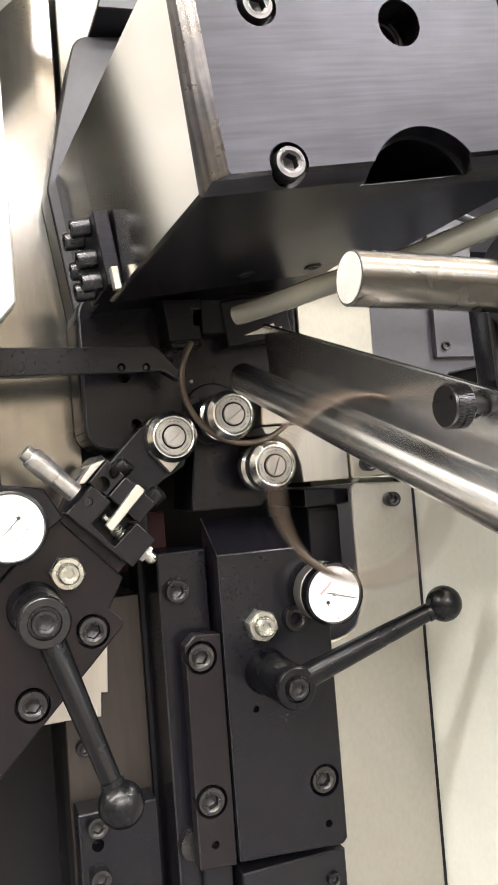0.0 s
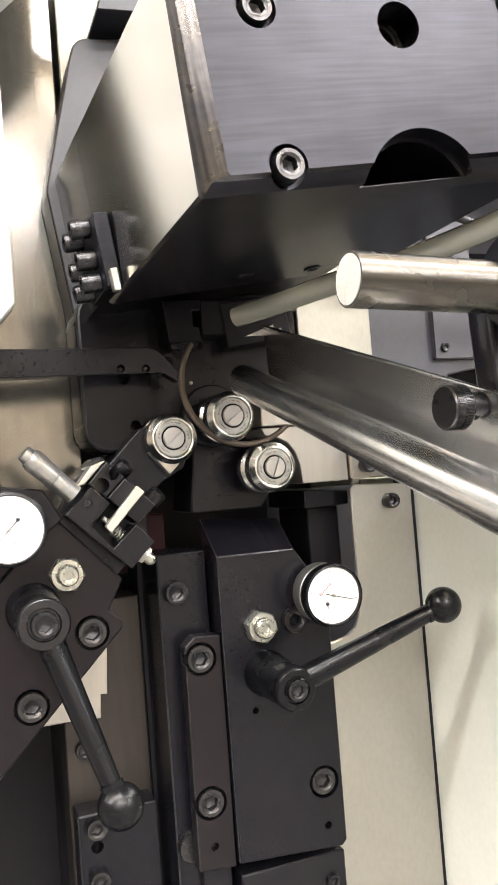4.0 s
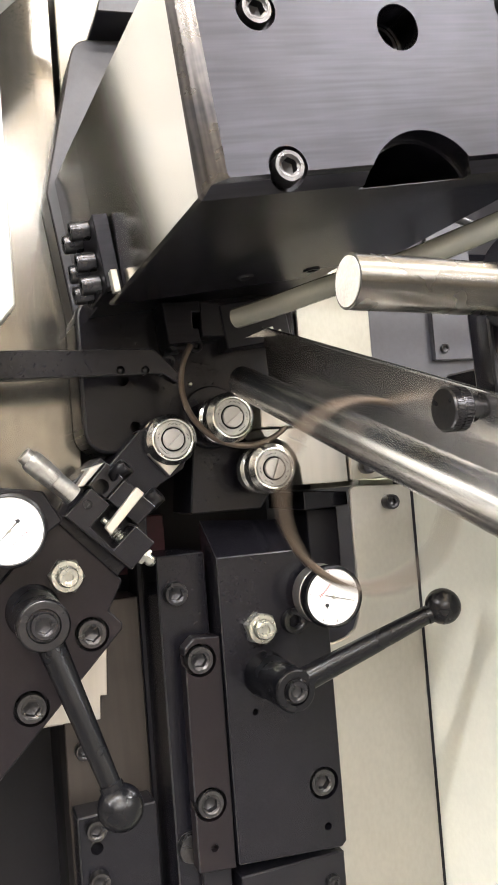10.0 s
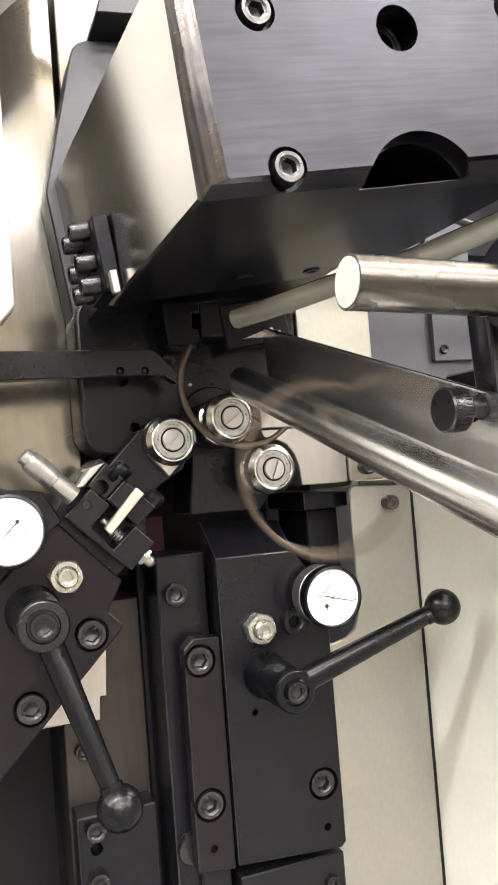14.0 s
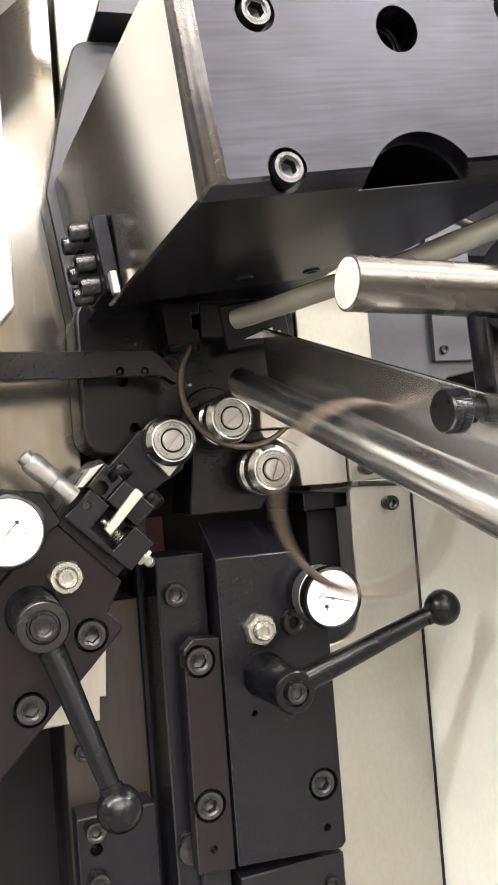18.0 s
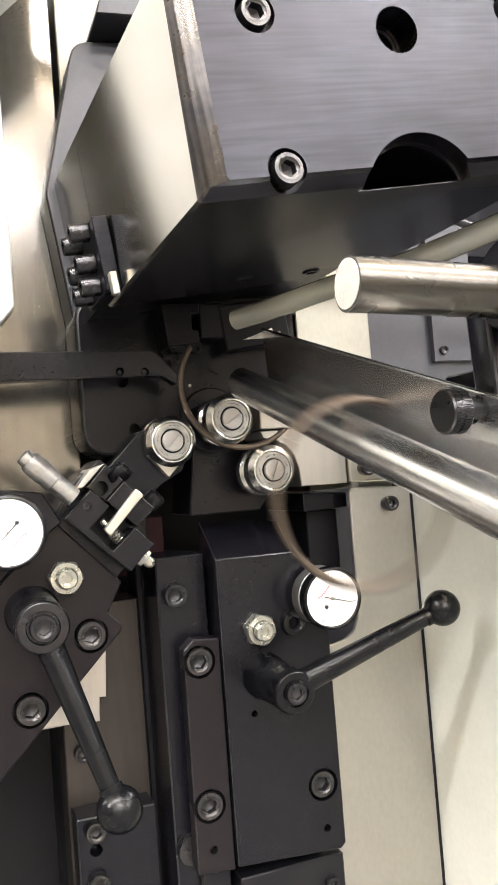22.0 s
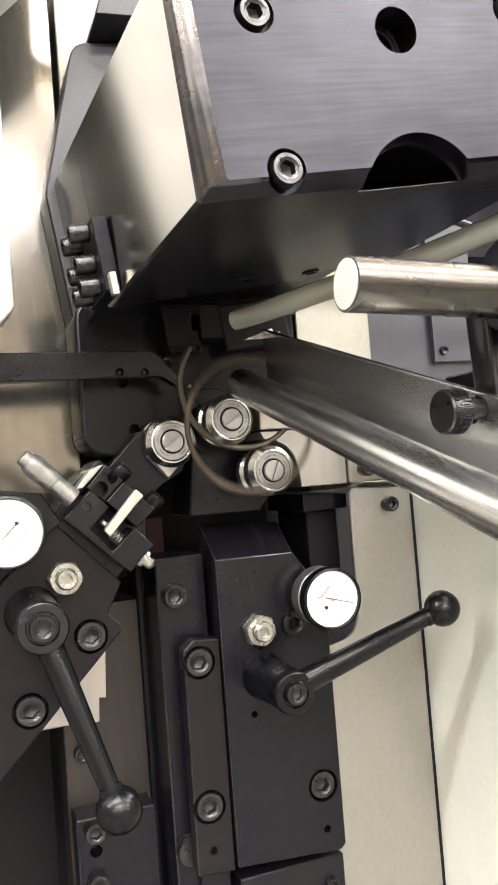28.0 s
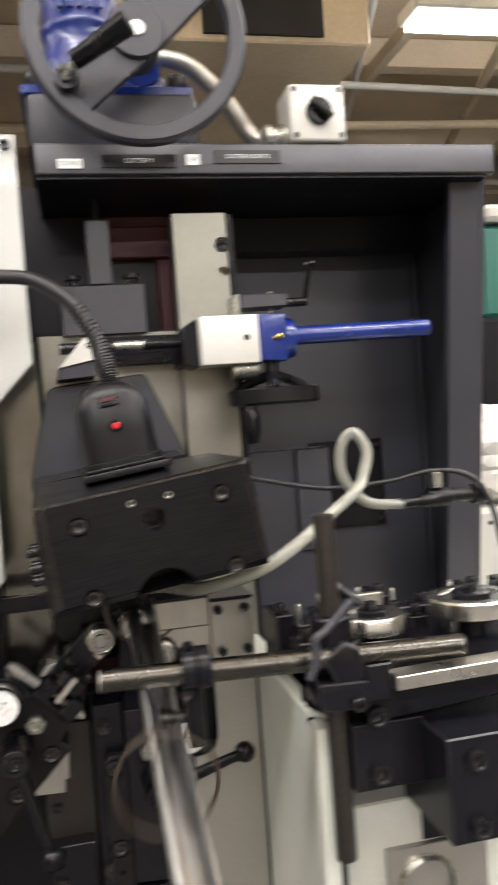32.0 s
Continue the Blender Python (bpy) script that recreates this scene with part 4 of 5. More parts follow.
part("light_collar", turned([(0.0062, 0.006), (0.0062, 0.001), (0.0052, 0.0), (0.0036, 0.0)], 24), PLASTIC, plug, "", MP @ Matrix.Translation((0.1705, 0.3592, 1.4675)))
part("window_frame", box(0.1562, 0.1748, 0.3642, 0.376, 1.4865, 1.4985, 0.0012, 2), PLASTIC, plug, "", MP @ Matrix.Translation((0.1685, 0.3622, 1.4925)) @ Matrix.Rotation(radians(-14), 4, "X") @ Matrix.Translation((-0.1655, -0.3642, -1.4925)))
part("indicator", turned([(0.003, 0.004), (0.003, 0.0), (0.0022, -0.0012), (0.0, -0.0016)], 20), REDLED, plug, "glowing red indicator", MP @ Matrix.Translation((0.1705, 0.3585, 1.4675)))
part("window", box(0.1615, 0.1755, 0.3606, 0.3625, 1.4915, 1.4955, 0.0004), MAROON, plug, "dark red window", MP)
cable = thing("plug_cable", (0.1, 0.4, 1.6), "thick black corrugated cable in a high arc", "cable")
part("cable", tube([(0.168, 0.402, 1.508), (0.167, 0.405, 1.53), (0.158, 0.41, 1.558), (0.138, 0.415, 1.592), (0.112, 0.42, 1.613), (0.084, 0.42, 1.622), (0.033, 0.41, 1.616), (-0.022, 0.40, 1.577), (-0.08, 0.39, 1.5), (-0.12, 0.38, 1.38)], 0.0072, 16, 8), RUBBER, cable)
rib_mesh = mesh(turned([(0.0068, -0.0012), (0.0083, -0.0009), (0.0086, 0.0), (0.0083, 0.0009), (0.0068, 0.0012)], 20), "rib")
run = [Vector(p) for p in ((0.168, 0.402, 1.508), (0.167, 0.405, 1.53), (0.158, 0.41, 1.558), (0.138, 0.415, 1.592))]
for k in range(26):
    u = k / 26 * (len(run) - 1)
    a, b = run[int(u)], run[int(u) + 1]
    # a smooth arc through the same points as the cable
    before = run[int(u) - 1] if int(u) else a
    after = run[int(u) + 2] if int(u) + 2 < len(run) else Vector((0.112, 0.42, 1.613))
    w = u - int(u)
    p = 0.5 * (2 * a + (b - before) * w + (2 * before - 5 * a + 4 * b - after) * w * w + (3 * a - before - 3 * b + after) * w ** 3)
    d = (b - before) * (1 - w) + (after - a) * w
    part("rib", rib_mesh, RUBBER, cable, "", Matrix.Translation(p) @ d.to_track_quat("Y", "Z").to_matrix().to_4x4())
for i in range(24):
    f = i / 23
    p = Vector((0.168, 0.402, 1.512)).lerp(Vector((0.1565, 0.411, 1.562)), f)
    d = Vector((-0.004 - 0.02 * f, 0.003, 0.03))
    part("boot_ring", turned([(0.0082, 0.0008), (0.0091 - 0.001 * f, 0.0), (0.0082, -0.0008)], 20), RUBBER, cable, "", along(p, p + d))

# ---- upper slide group ----
sp = thing("slide_plate", (0.16, 0.6, 1.45), "dark grey tapered slide plate with a brass hexagon bolt", "plate")
part("plate", slab([(0.0915, 1.302), (0.0768, 1.4045), (0.0782, 1.412), (0.1, 1.505), (0.1022, 1.5115), (0.106, 1.516), (0.1115, 1.5185), (0.216, 1.5285), (0.222, 1.524), (0.262, 1.43), (0.262, 1.32)], 0.565, 0.599, 0.0012), GREY, sp)
mbr = Matrix.Translation((0.158, 0.5455, 1.4985))
part("washer", turned([(0.0185, 0.02), (0.0185, 0.008), (0.017, 0.007), (0.008, 0.007)], 32), BLACK, sp, "", mbr)
part("brass_bolt", loft([polypts(0.0135, 0.008, 6, phase=0.2), polypts(0.0135, 0.0012, 6, phase=0.2), ringpts(0.0112, 0.0, 24)]), BRASS, sp, "brass hexagon bolt head", mbr)
part("boss", turned([(0.018, 0.02), (0.018, 0.002), (0.0165, 0.0), (0.009, 0.0), (0.009, 0.004)], 32), BLACK, sp, "", Matrix.Translation((0.157, 0.545, 1.4535)))
cap_screw(sp, 0.157, 0.541, 1.4535, 0.0078, 0.008, SCREW, 0.4)
wt = thing("stop_block", (0.14, 0.57, 1.55), "cream wedge-shaped stop block", "block")
part("wedge", slab([(0.1195, 1.538), (0.1485, 1.5705), (0.153, 1.5725), (0.1605, 1.572), (0.1605, 1.546)], 0.535, 0.6, 0.0008), WHITE, wt)
part("wedge_base", slab([(0.116, 1.5245), (0.161, 1.527), (0.161, 1.5455), (0.1195, 1.5375)], 0.538, 0.6, 0.0008), GREY, wt)
cap_screw(wt, 0.1545, 0.5335, 1.563, 0.003, 0.003, SCREW)
part("stop_pin", turned([(0.0068, 0.04), (0.0068, 0.0), (0.006, -0.001)], 24), SCREW, wt, "", Matrix.Translation((0.162, 0.548, 1.561)) @ Matrix.Rotation(radians(90), 4, "Z"))

guard = thing("guard_panel", (0.0, 0.5, 1.5), "cream painted sheet steel guard panel", "panel", kind="structure")
part("sheet", slab([(0.092, 1.788), (0.092, 1.542), (0.044, 1.492), (0.044, 1.309), (0.026, 1.288), (-0.3, 1.288), (-0.6, 1.288), (-0.6, 1.788)], 0.49, 0.51, 0.001), PANEL, guard)
cap_screw(guard, 0.0815, 0.4855, 1.7765, 0.0055, 0.004, SCREW)
lowp = thing("side_plates", (-0.05, 0.55, 1.2), "stepped bright steel plates beside the angled slide", "plate")
part("plate", slab([(0.006, 1.24), (0.004, 1.187), (-0.12, 1.176), (-0.12, 1.24)], 0.49, 0.515, 0.0008), SHADED, lowp)
cap_screw(lowp, -0.0222, 0.4865, 1.2235, 0.007, 0.008, SCREW, 0.4)
part("cover", slab([(-0.011, 1.2535), (-0.065, 1.214), (-0.12, 1.18), (-0.2, 1.18), (-0.2, 1.2535)], 0.478, 0.489, 0.0008), PANEL, lowp)
part("plate", slab([(0.012, 1.2), (-0.01, 1.16), (-0.09, 1.06), (-0.25, 1.06), (-0.25, 1.175), (0.0, 1.184)], 0.535, 0.6, 0.0008), SHADED, lowp)
part("plate", slab([(-0.085, 1.055), (-0.045, 1.015), (-0.045, 0.7), (-0.3, 0.7), (-0.3, 1.055)], 0.545, 0.6, 0.0008), SHADED, lowp)
cap_screw(lowp, -0.0645, 0.538, 1.028, 0.008, 0.008, SCREW, 0.4)
part("support", box(0.002, 0.032, 0.55, 0.6, 1.2, 1.30, 0.001), DARK, lowp)

# black lamp head
lampm = thing("work_lamp", (-0.01, 0.4, 1.31), "black cup-shaped work lamp head with vent slits", "lamp")
mv = Matrix.Translation((0.003, 0.416, 1.3025)) @ Vector((-0.074, -0.048, 0.027)).to_track_quat("Y", "Z").to_matrix().to_4x4()
part("cup", turned([(0.0, 0.002), (0.03, 0.001), (0.0325, -0.001), (0.036, -0.001), (0.0375, 0.001), (0.0385, 0.012), (0.0388, 0.028), (0.038, 0.042), (0.0357, 0.056), (0.031, 0.069), (0.0235, 0.08), (0.014, 0.0875), (0.008, 0.089)][::-1], 48), MATT, lampm, "black cup", mv, 0.9)
part("cup_knob", turned([(0.0085, 0.086), (0.0085, 0.093), (0.0075, 0.095), (0.0, 0.095)], 24), PLASTIC, lampm, "", mv)
part("switch_tab", box(-0.005, 0.005, 0.001, 0.008, 0.0365, 0.041, 0.001, 2), MATT, lampm, "", mv)
for k in range(10):
    part("vent_slit", tube([(0, 0.0868, 0.0155), (0, 0.0812, 0.0228), (0, 0.0775, 0.0256)], 0.0012, 8), DARK, lampm, "", mv @ Matrix.Rotation(2 * math.pi * k / 10 + 0.2, 4, "Y"))

# rail, carriage and maroon interior
rl = thing("upright_rail", (0.3, 0.6, 1.65), "ground steel upright rail with bolt and hole", "rail")
r1 = part("rail", box(0.2668, 0.3345, 0.5705, 0.6, 1.35, 1.7225, 0.0012), FACE, rl)
part("rail_edge", box(0.335, 0.3445, 0.578, 0.6, 1.35, 1.7215, 0.0008), BLACK, rl)
bore(r1, [hole(0.3275, 1.6495, 0.0062, 0.56, 0.585), hole(0.328, 1.6825, 0.0098, 0.56, 0.58)])
cap_screw(rl, 0.328, 0.5715, 1.6825, 0.0078, 0.009, SCREW, 0.2)
cap_screw(rl, 0.333, 0.588, 1.481, 0.0085, 0.009, SCREW, 0.2)
car = thing("cutter_carriage", (0.18, 0.59, 1.65), "grey steel carriage with a square drive post", "carriage")
part("carriage_block", slab([(0.1275, 1.58), (0.2295, 1.58), (0.2295, 1.6405), (0.1275, 1.6405)], 0.585, 0.63, 0.001), GREY, car)
part("post", box(0.164, 0.192, 0.585, 0.63, 1.641, 1.7195, 0.001), GREY, car)
for x in (0.144, 0.2155):
    part("t_bolt", turned([(0.006, 0.014), (0.006, 0.006), (0.0095, 0.005), (0.0095, 0.0), (0.008, -0.001)], 24), SCREW, car, "", Matrix.Translation((x, 0.605, 1.6555)) @ Matrix.Rotation(radians(90), 4, "X") @ Matrix.Rotation(radians(180), 4, "X"))
part("lead_screw", turned([(0.006, 0.0), (0.006, 0.04)], 18), SCREW, car, "", Matrix.Translation((0.178, 0.607, 1.7195)) @ Matrix.Rotation(radians(90), 4, "X"))
inside = thing("housing_interior", (0.2, 0.68, 1.65), "maroon primed inside of the machine housing", "housing", kind="structure")
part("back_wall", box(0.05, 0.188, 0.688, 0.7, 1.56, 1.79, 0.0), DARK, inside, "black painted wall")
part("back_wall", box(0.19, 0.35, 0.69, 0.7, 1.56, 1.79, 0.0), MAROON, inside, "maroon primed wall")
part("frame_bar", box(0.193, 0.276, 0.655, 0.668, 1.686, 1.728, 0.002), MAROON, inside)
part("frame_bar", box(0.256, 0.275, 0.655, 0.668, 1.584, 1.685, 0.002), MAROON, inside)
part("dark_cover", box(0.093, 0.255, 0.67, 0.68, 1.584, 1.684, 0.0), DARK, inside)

# cross adjuster: clamp plate, screw, cream block, blue holder, handles
ca = thing("cross_adjuster", (0.33, 0.53, 1.56), "cream and blue cross adjuster with a threaded rod", "adjuster")
part("mount_plate", box(0.178, 0.283, 0.575, 0.6, 1.5405, 1.5755, 0.001), BLACK, ca)
for x, z in ((0.19, 1.546), (0.243, 1.571), (0.248, 1.546)):
    cap_screw(ca, x, 0.571, z, 0.004, 0.005, SCREW)
px = lambda x, y, z: Matrix.Translation((x, y, z)) @ Matrix.Rotation(radians(-90), 4, "Z")
part("rod", turned([(0.0052, 0.0), (0.0052, 0.12)], 20), SCREW, ca, "", px(0.165, 0.54, 1.5605))
part("bright_sleeve", turned([(0.0062, 0.0), (0.0062, 0.034)], 20), ZINC, ca, "", px(0.184, 0.54, 1.5605))
for k in range(15):
    part("thread", turned([(0.0056, 0.0), (0.0066, 0.0011), (0.0066, 0.0016), (0.0056, 0.0027)], 18), SCREW, ca, "", px(0.219 + k * 0.0042, 0.54, 1.5605))
part("bracket", slab([(0.2615, 1.533), (0.2795, 1.528), (0.2795, 1.586), (0.2615, 1.575)], 0.515, 0.6, 0.001), BLACK, ca)
part("cream_block", box(0.28, 0.349, 0.498, 0.555, 1.5295, 1.5855, 0.0015, 2), WHITE, ca, "cream enamelled block")
part("hole_plug", turned([(0.0036, 0.002), (0.0036, -0.0004), (0.0, -0.0004)], 18), DARK, ca, "", Matrix.Translation((0.334, 0.498, 1.559)))
part("blue_holder", slab([(0.3495, 1.5315), (0.381, 1.5295), (0.3835, 1.5325), (0.3835, 1.583), (0.381, 1.5855), (0.3495, 1.586)], 0.5, 0.552, 0.003, 3), BLUE, ca, "blue enamelled holder")
part("holder_boss", turned([(0.0245, 0.0), (0.0245, 0.009), (0.0225, 0.0125), (0.0125, 0.014)], 40), BLUE, ca, "round blue boss", px(0.3837, 0.5235, 1.5575))
part("blue_tube", turned([(0.0112, 0.0), (0.0112, 0.174), (0.0105, 0.1755), (0.0, 0.1755)], 28), BLUE, ca, "long blue tube handle", px(0.396, 0.522, 1.5605) @ Matrix.Rotation(radians(0.6), 4, "X"))
part("grease_nipple", turned([(0.003, 0.012), (0.003, 0.006), (0.0042, 0.005), (0.0042, 0.002), (0.002, 0.0)], 14), BRASS, ca, "", along((0.376, 0.494, 1.559), (0.40, 0.47, 1.565)))
part("upper_clamp", slab([(0.33, 1.5925), (0.386, 1.594), (0.386, 1.6085), (0.33, 1.609)], 0.5, 0.535, 0.001), GREY, ca)
part("upper_clamp", box(0.323, 0.331, 0.505, 0.54, 1.586, 1.61, 0.001), ZINC, ca)
part("clamp_bolt", turned([(0.003, 0.0), (0.003, 0.026)], 14), ZINC, ca, "", Matrix.Translation((0.369, 0.515, 1.587)) @ Matrix.Rotation(radians(90), 4, "X"))
part("small_lever", tube([(0.386, 0.51, 1.5985), (0.411, 0.505, 1.5985)], 0.0052, 14), PLASTIC, ca, "small black clamping lever")
part("small_lever", tube([(0.409, 0.505, 1.6), (0.4145, 0.495, 1.639)], 0.0028, 12), PLASTIC, ca)
part("lever_end", tube([(0.411, 0.497, 1.64), (0.4205, 0.493, 1.641)], 0.004, 12), PLASTIC, ca)
hw = Matrix.Translation((0.366, 0.518, 1.488))
up = Matrix.Rotation(radians(-90), 4, "X")
part("knob_wheel", turned([(0.05, 0.0), (0.054, 0.002), (0.054, 0.017), (0.051, 0.019), (0.044, 0.019), (0.042, 0.012), (0.0, 0.012)], 48), MATT, ca, "black plastic knob wheel", hw @ Matrix.Translation((0, 0, -0.008)) @ Matrix.Rotation(radians(90), 4, "X"))
for k in range(3):
    a = math.radians(k * 120 + 20)
    part("wheel_spoke", tube([(0.366 + 0.05 * math.cos(a), 0.518 + 0.05 * math.sin(a), 1.496), (0.366 + 0.03 * math.cos(a), 0.518 + 0.03 * math.sin(a), 1.507), (0.366, 0.518, 1.516)], 0.006, 10), MATT, ca)
part("wheel_shaft", turned([(0.008, 0.0), (0.008, 0.04)], 18), SCREW, ca, "", Matrix.Translation((0.366, 0.518, 1.497)) @ Matrix.Rotation(radians(90), 4, "X"))
part("wheel_grip", turned([(0.006, 0.0), (0.009, 0.006), (0.0092, 0.03), (0.006, 0.042), (0.0, 0.043)], 24), PLASTIC, ca, "", Matrix.Translation((0.331, 0.49, 1.478)) @ Matrix.Rotation(radians(-90), 4, "X"))
part("lower_clamp", turned([(0.012, 0.0), (0.012, 0.03)], 20), ZINC, ca, "", px(0.318, 0.52, 1.523))

# ---- top beam ----
beam = thing("top_beam", (0.38, 0.56, 1.77), "grey painted top beam with engraved labels", "beam", kind="structure")
part("beam_front", box(0.1105, 0.675, 0.515, 0.6, 1.752, 1.788, 0.002, 2), BEAM, beam)
part("beam_top", box(0.1105, 0.675, 0.601, 0.8, 1.76, 1.788, 0.001), BEAM, beam)
def leaning(z):
    """The front edge of the side wall, which leans back towards the floor."""
    return 0.54 + (1.765 - z) * 0.15


part("side_wall", loft([[(x, leaning(1.7515), 1.7515), (x, 0.77, 1.7515), (x, 0.77, 0.95), (x, leaning(0.95), 0.95)] for x in (0.6685, 0.675)]), GREY, beam, "dark grey side wall")
part("side_flange", loft([[(x, leaning(z), z), (x, leaning(z) + 0.014, z)] + [(x, leaning(w) + 0.014, w), (x, leaning(w), w)] for x, z, w in ((0.626, 1.7515, 0.95), (0.668, 1.7515, 0.95))]), GREY, beam, "dark grey leaning corner flange")
part("rear_panel", box(0.345, 0.668, 0.75, 0.77, 0.95, 1.7485, 0.001), GREY, beam, "dark grey rear panel")
part("panel_seam", box(0.6545, 0.6675, 0.744, 0.7495, 0.95, 1.7485, 0.002), GREY, beam)
# near-black sheet below the grey beam; its colour holds the shade there
part("underside_shade", box(0.112, 0.668, 0.52, 0.77, 1.7486, 1.7514, 0.0), DARK, beam, "black sheet for the shade under the beam")
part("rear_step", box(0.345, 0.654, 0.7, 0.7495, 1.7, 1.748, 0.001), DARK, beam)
sq = part("inspection_cover", box(0.474, 0.589, 0.742, 0.749, 1.2904, 1.4218, 0.001), BLACK, beam, "black square cover")
for x in (0.483, 0.58):
    for z in (1.3, 1.412):
        cap_screw(beam, x, 0.7385, z, 0.0035, 0.004, SCREW)


def text_part(parent, words, x, y, z, size, mat, name="lettering"):
    cu = bpy.data.curves.new(name, "FONT")
    cu.body, cu.size, cu.extrude, cu.align_x, cu.align_y = words, size, 0.0002, "CENTER", "CENTER"
    tmp = new("tmp", cu)
    bpy.context.view_layer.update()
    me = bpy.data.meshes.new_from_object(tmp.evaluated_get(bpy.context.evaluated_depsgraph_get()))
    bpy.data.objects.remove(tmp)
    return part(name, me, mat, parent, "", Matrix.Translation((x, y, z)) @ Matrix.Rotation(radians(90), 4, "X"))


def label_plate(x0, x1, z0, z1, words, card, ink, size):
    p = thing("label_plate", ((x0 + x1) / 2, 0.514, (z0 + z1) / 2), "small engraved label reading " + words.lower(), "label", "beam labels")
    part("plate", box(x0, x1, 0.5128, 0.5148, z0, z1, 0.0004), card, p)
    text_part(p, words, (x0 + x1) / 2, 0.5126, (z0 + z1) / 2, size, ink)
    if card is INKPLATE:
        for x in (x0 + 0.006, x1 - 0.006):
            part("rivet", turned([(0.0015, 0.001), (0.0012, -0.0006)], 12), SCREW, p, "", Matrix.Translation((x, 0.5128, (z0 + z1) / 2)))


INKPLATE = material("engraved_black_plate", (0.012, 0.012, 0.013), 0.35, 0.0, 0.1, 500, 0.2, 30)
GREYINK = material("faded_grey_ink", (0.25, 0.25, 0.25), 0.5)
LETTER = material("white_lettering", (0.8, 0.8, 0.8), 0.5)
label_plate(0.136, 0.163, 1.7585, 1.7695, "DOWN", DIAL, GREYINK, 0.0066)
label_plate(0.185, 0.269, 1.7595, 1.7745, "CUTTER Y", INKPLATE, LETTER, 0.0072)
label_plate(0.281, 0.297, 1.762, 1.7745, "UP", DIAL, GREYINK, 0.0066)
label_plate(0.314, 0.394, 1.764, 1.7795, "CUTTER ROTATE", INKPLATE, LETTER, 0.0068)

gear = thing("gear_unit", (0.2, 0.6, 1.85), "blue gear unit on a grey base", "gearbox")
part("base", slab([(0.105, 1.7885), (0.302, 1.7885), (0.3, 1.846), (0.293, 1.851), (0.112, 1.849), (0.107, 1.844)], 0.53, 0.7, 0.003, 2), GREY, gear)
part("flange", box(0.101, 0.299, 0.54, 0.69, 1.8515, 1.864, 0.002), BLUE, gear, "blue flange")
gcase = []
for z, cx, w, d, sq in ((1.8645, 0.196, 0.083, 0.062, 0.45), (1.885, 0.195, 0.08, 0.06, 0.5), (1.9, 0.192, 0.071, 0.056, 0.6), (1.916, 0.186, 0.058, 0.052, 0.75), (1.93, 0.181, 0.05, 0.05, 0.9), (1.945, 0.179, 0.0475, 0.0475, 1.0), (1.949, 0.179, 0.05, 0.05, 1.0), (1.957, 0.179, 0.05, 0.05, 1.0), (1.961, 0.179, 0.0465, 0.0465, 1.0), (2.05, 0.179, 0.0465, 0.0465, 1.0)):
    gcase.append([(cx + w * abs(math.cos(a)) ** sq * math.copysign(1, math.cos(a)), 0.615 + d * abs(math.sin(a)) ** sq * math.copysign(1, math.sin(a)), z) for a in [2 * math.pi * k / 48 for k in range(48)]])
part("body", loft(gcase), BLUE, gear, "blue cast gear case", smooth=0.8)
part("boss", turned([(0.022, 0.03), (0.022, 0.004), (0.02, 0.0), (0.008, 0.0), (0.008, 0.006)], 32), BLUE, gear, "round blue boss", Matrix.Translation((0.243, 0.553, 1.889)))
for x, z, r in ((0.14, 1.89, 0.012), (0.16, 1.985, 0.007)):
    part("plug", turned([(r, 0.02), (r, 0.002), (r * 0.9, 0.0)], 24), BLUE, gear, "", Matrix.Translation((x, 0.558 if z < 1.9 else 0.566, z)))
for k in range(5):
    part("raised_mark", box(0.15 + k * 0.0115, 0.157 + k * 0.0115, 0.5655 + 0.0012 * abs(k - 2), 0.575, 1.966, 1.976, 0.0012), BLUE, gear)
for x in (0.118, 0.285):
    part("flange_bolt", turned([(0.0115, 0.0), (0.0125, 0.0015), (0.0125, 0.016), (0.011, 0.018), (0.0, 0.018)], 24), WORN, gear, "grey bolt head", Matrix.Translation((x, 0.56, 1.8645)) @ Matrix.Rotation(radians(90), 4, "X"))
# hand wheel with a crank grip
wh = thing("hand_wheel", (0.229, 0.47, 1.891), "grey cast hand wheel with a black crank grip", "hand wheel")
mw = Matrix.Translation((0.229, 0.46, 1.891))
part("rim", loft([ringpts(r, y, 72) for r, y in ((0.1015, 0.004), (0.1035, 0.0), (0.118, 0.0), (0.1215, 0.004), (0.1215, 0.016), (0.118, 0.02), (0.1035, 0.02), (0.1015, 0.016), (0.1015, 0.004))], caps=False), GREY, wh, "grey painted rim", mw)
part("web", slab([(-0.091, -0.06), (-0.06, -0.091), (0.03, -0.014), (0.096, 0.052), (0.058, 0.092), (-0.014, 0.03)], 0.006, 0.016, 0.002), GREY, wh, "", mw)
part("hub", turned([(0.03, 0.05), (0.031, 0.002), (0.0295, -0.0005), (0.0, -0.0005)], 40), GREY, wh, "", mw)
part("hub_cap", turned([(0.0085, 0.002), (0.0085, -0.002), (0.0075, -0.003), (0.002, -0.003), (0.002, -0.001)], 28), DIAL, wh, "white hub cap", mw)
part("grip", tube([(0.1587, 0.425, 1.8385), (0.2133, 0.395, 1.865)], 0.0115, 24, radii=(0.0095, 0.0125)), PLASTIC, wh, "black plastic crank grip")
part("grip_eye", turned([(0.013, 0.012), (0.013, 0.0), (0.0085, 0.0), (0.0085, 0.006)], 28), SCREW, wh, "", Matrix.Translation((0.151, 0.449, 1.834)))
part("grip_stem", tube([(0.1495, 0.449, 1.8325), (0.161, 0.424, 1.8395)], 0.004, 12), ZINC, wh)
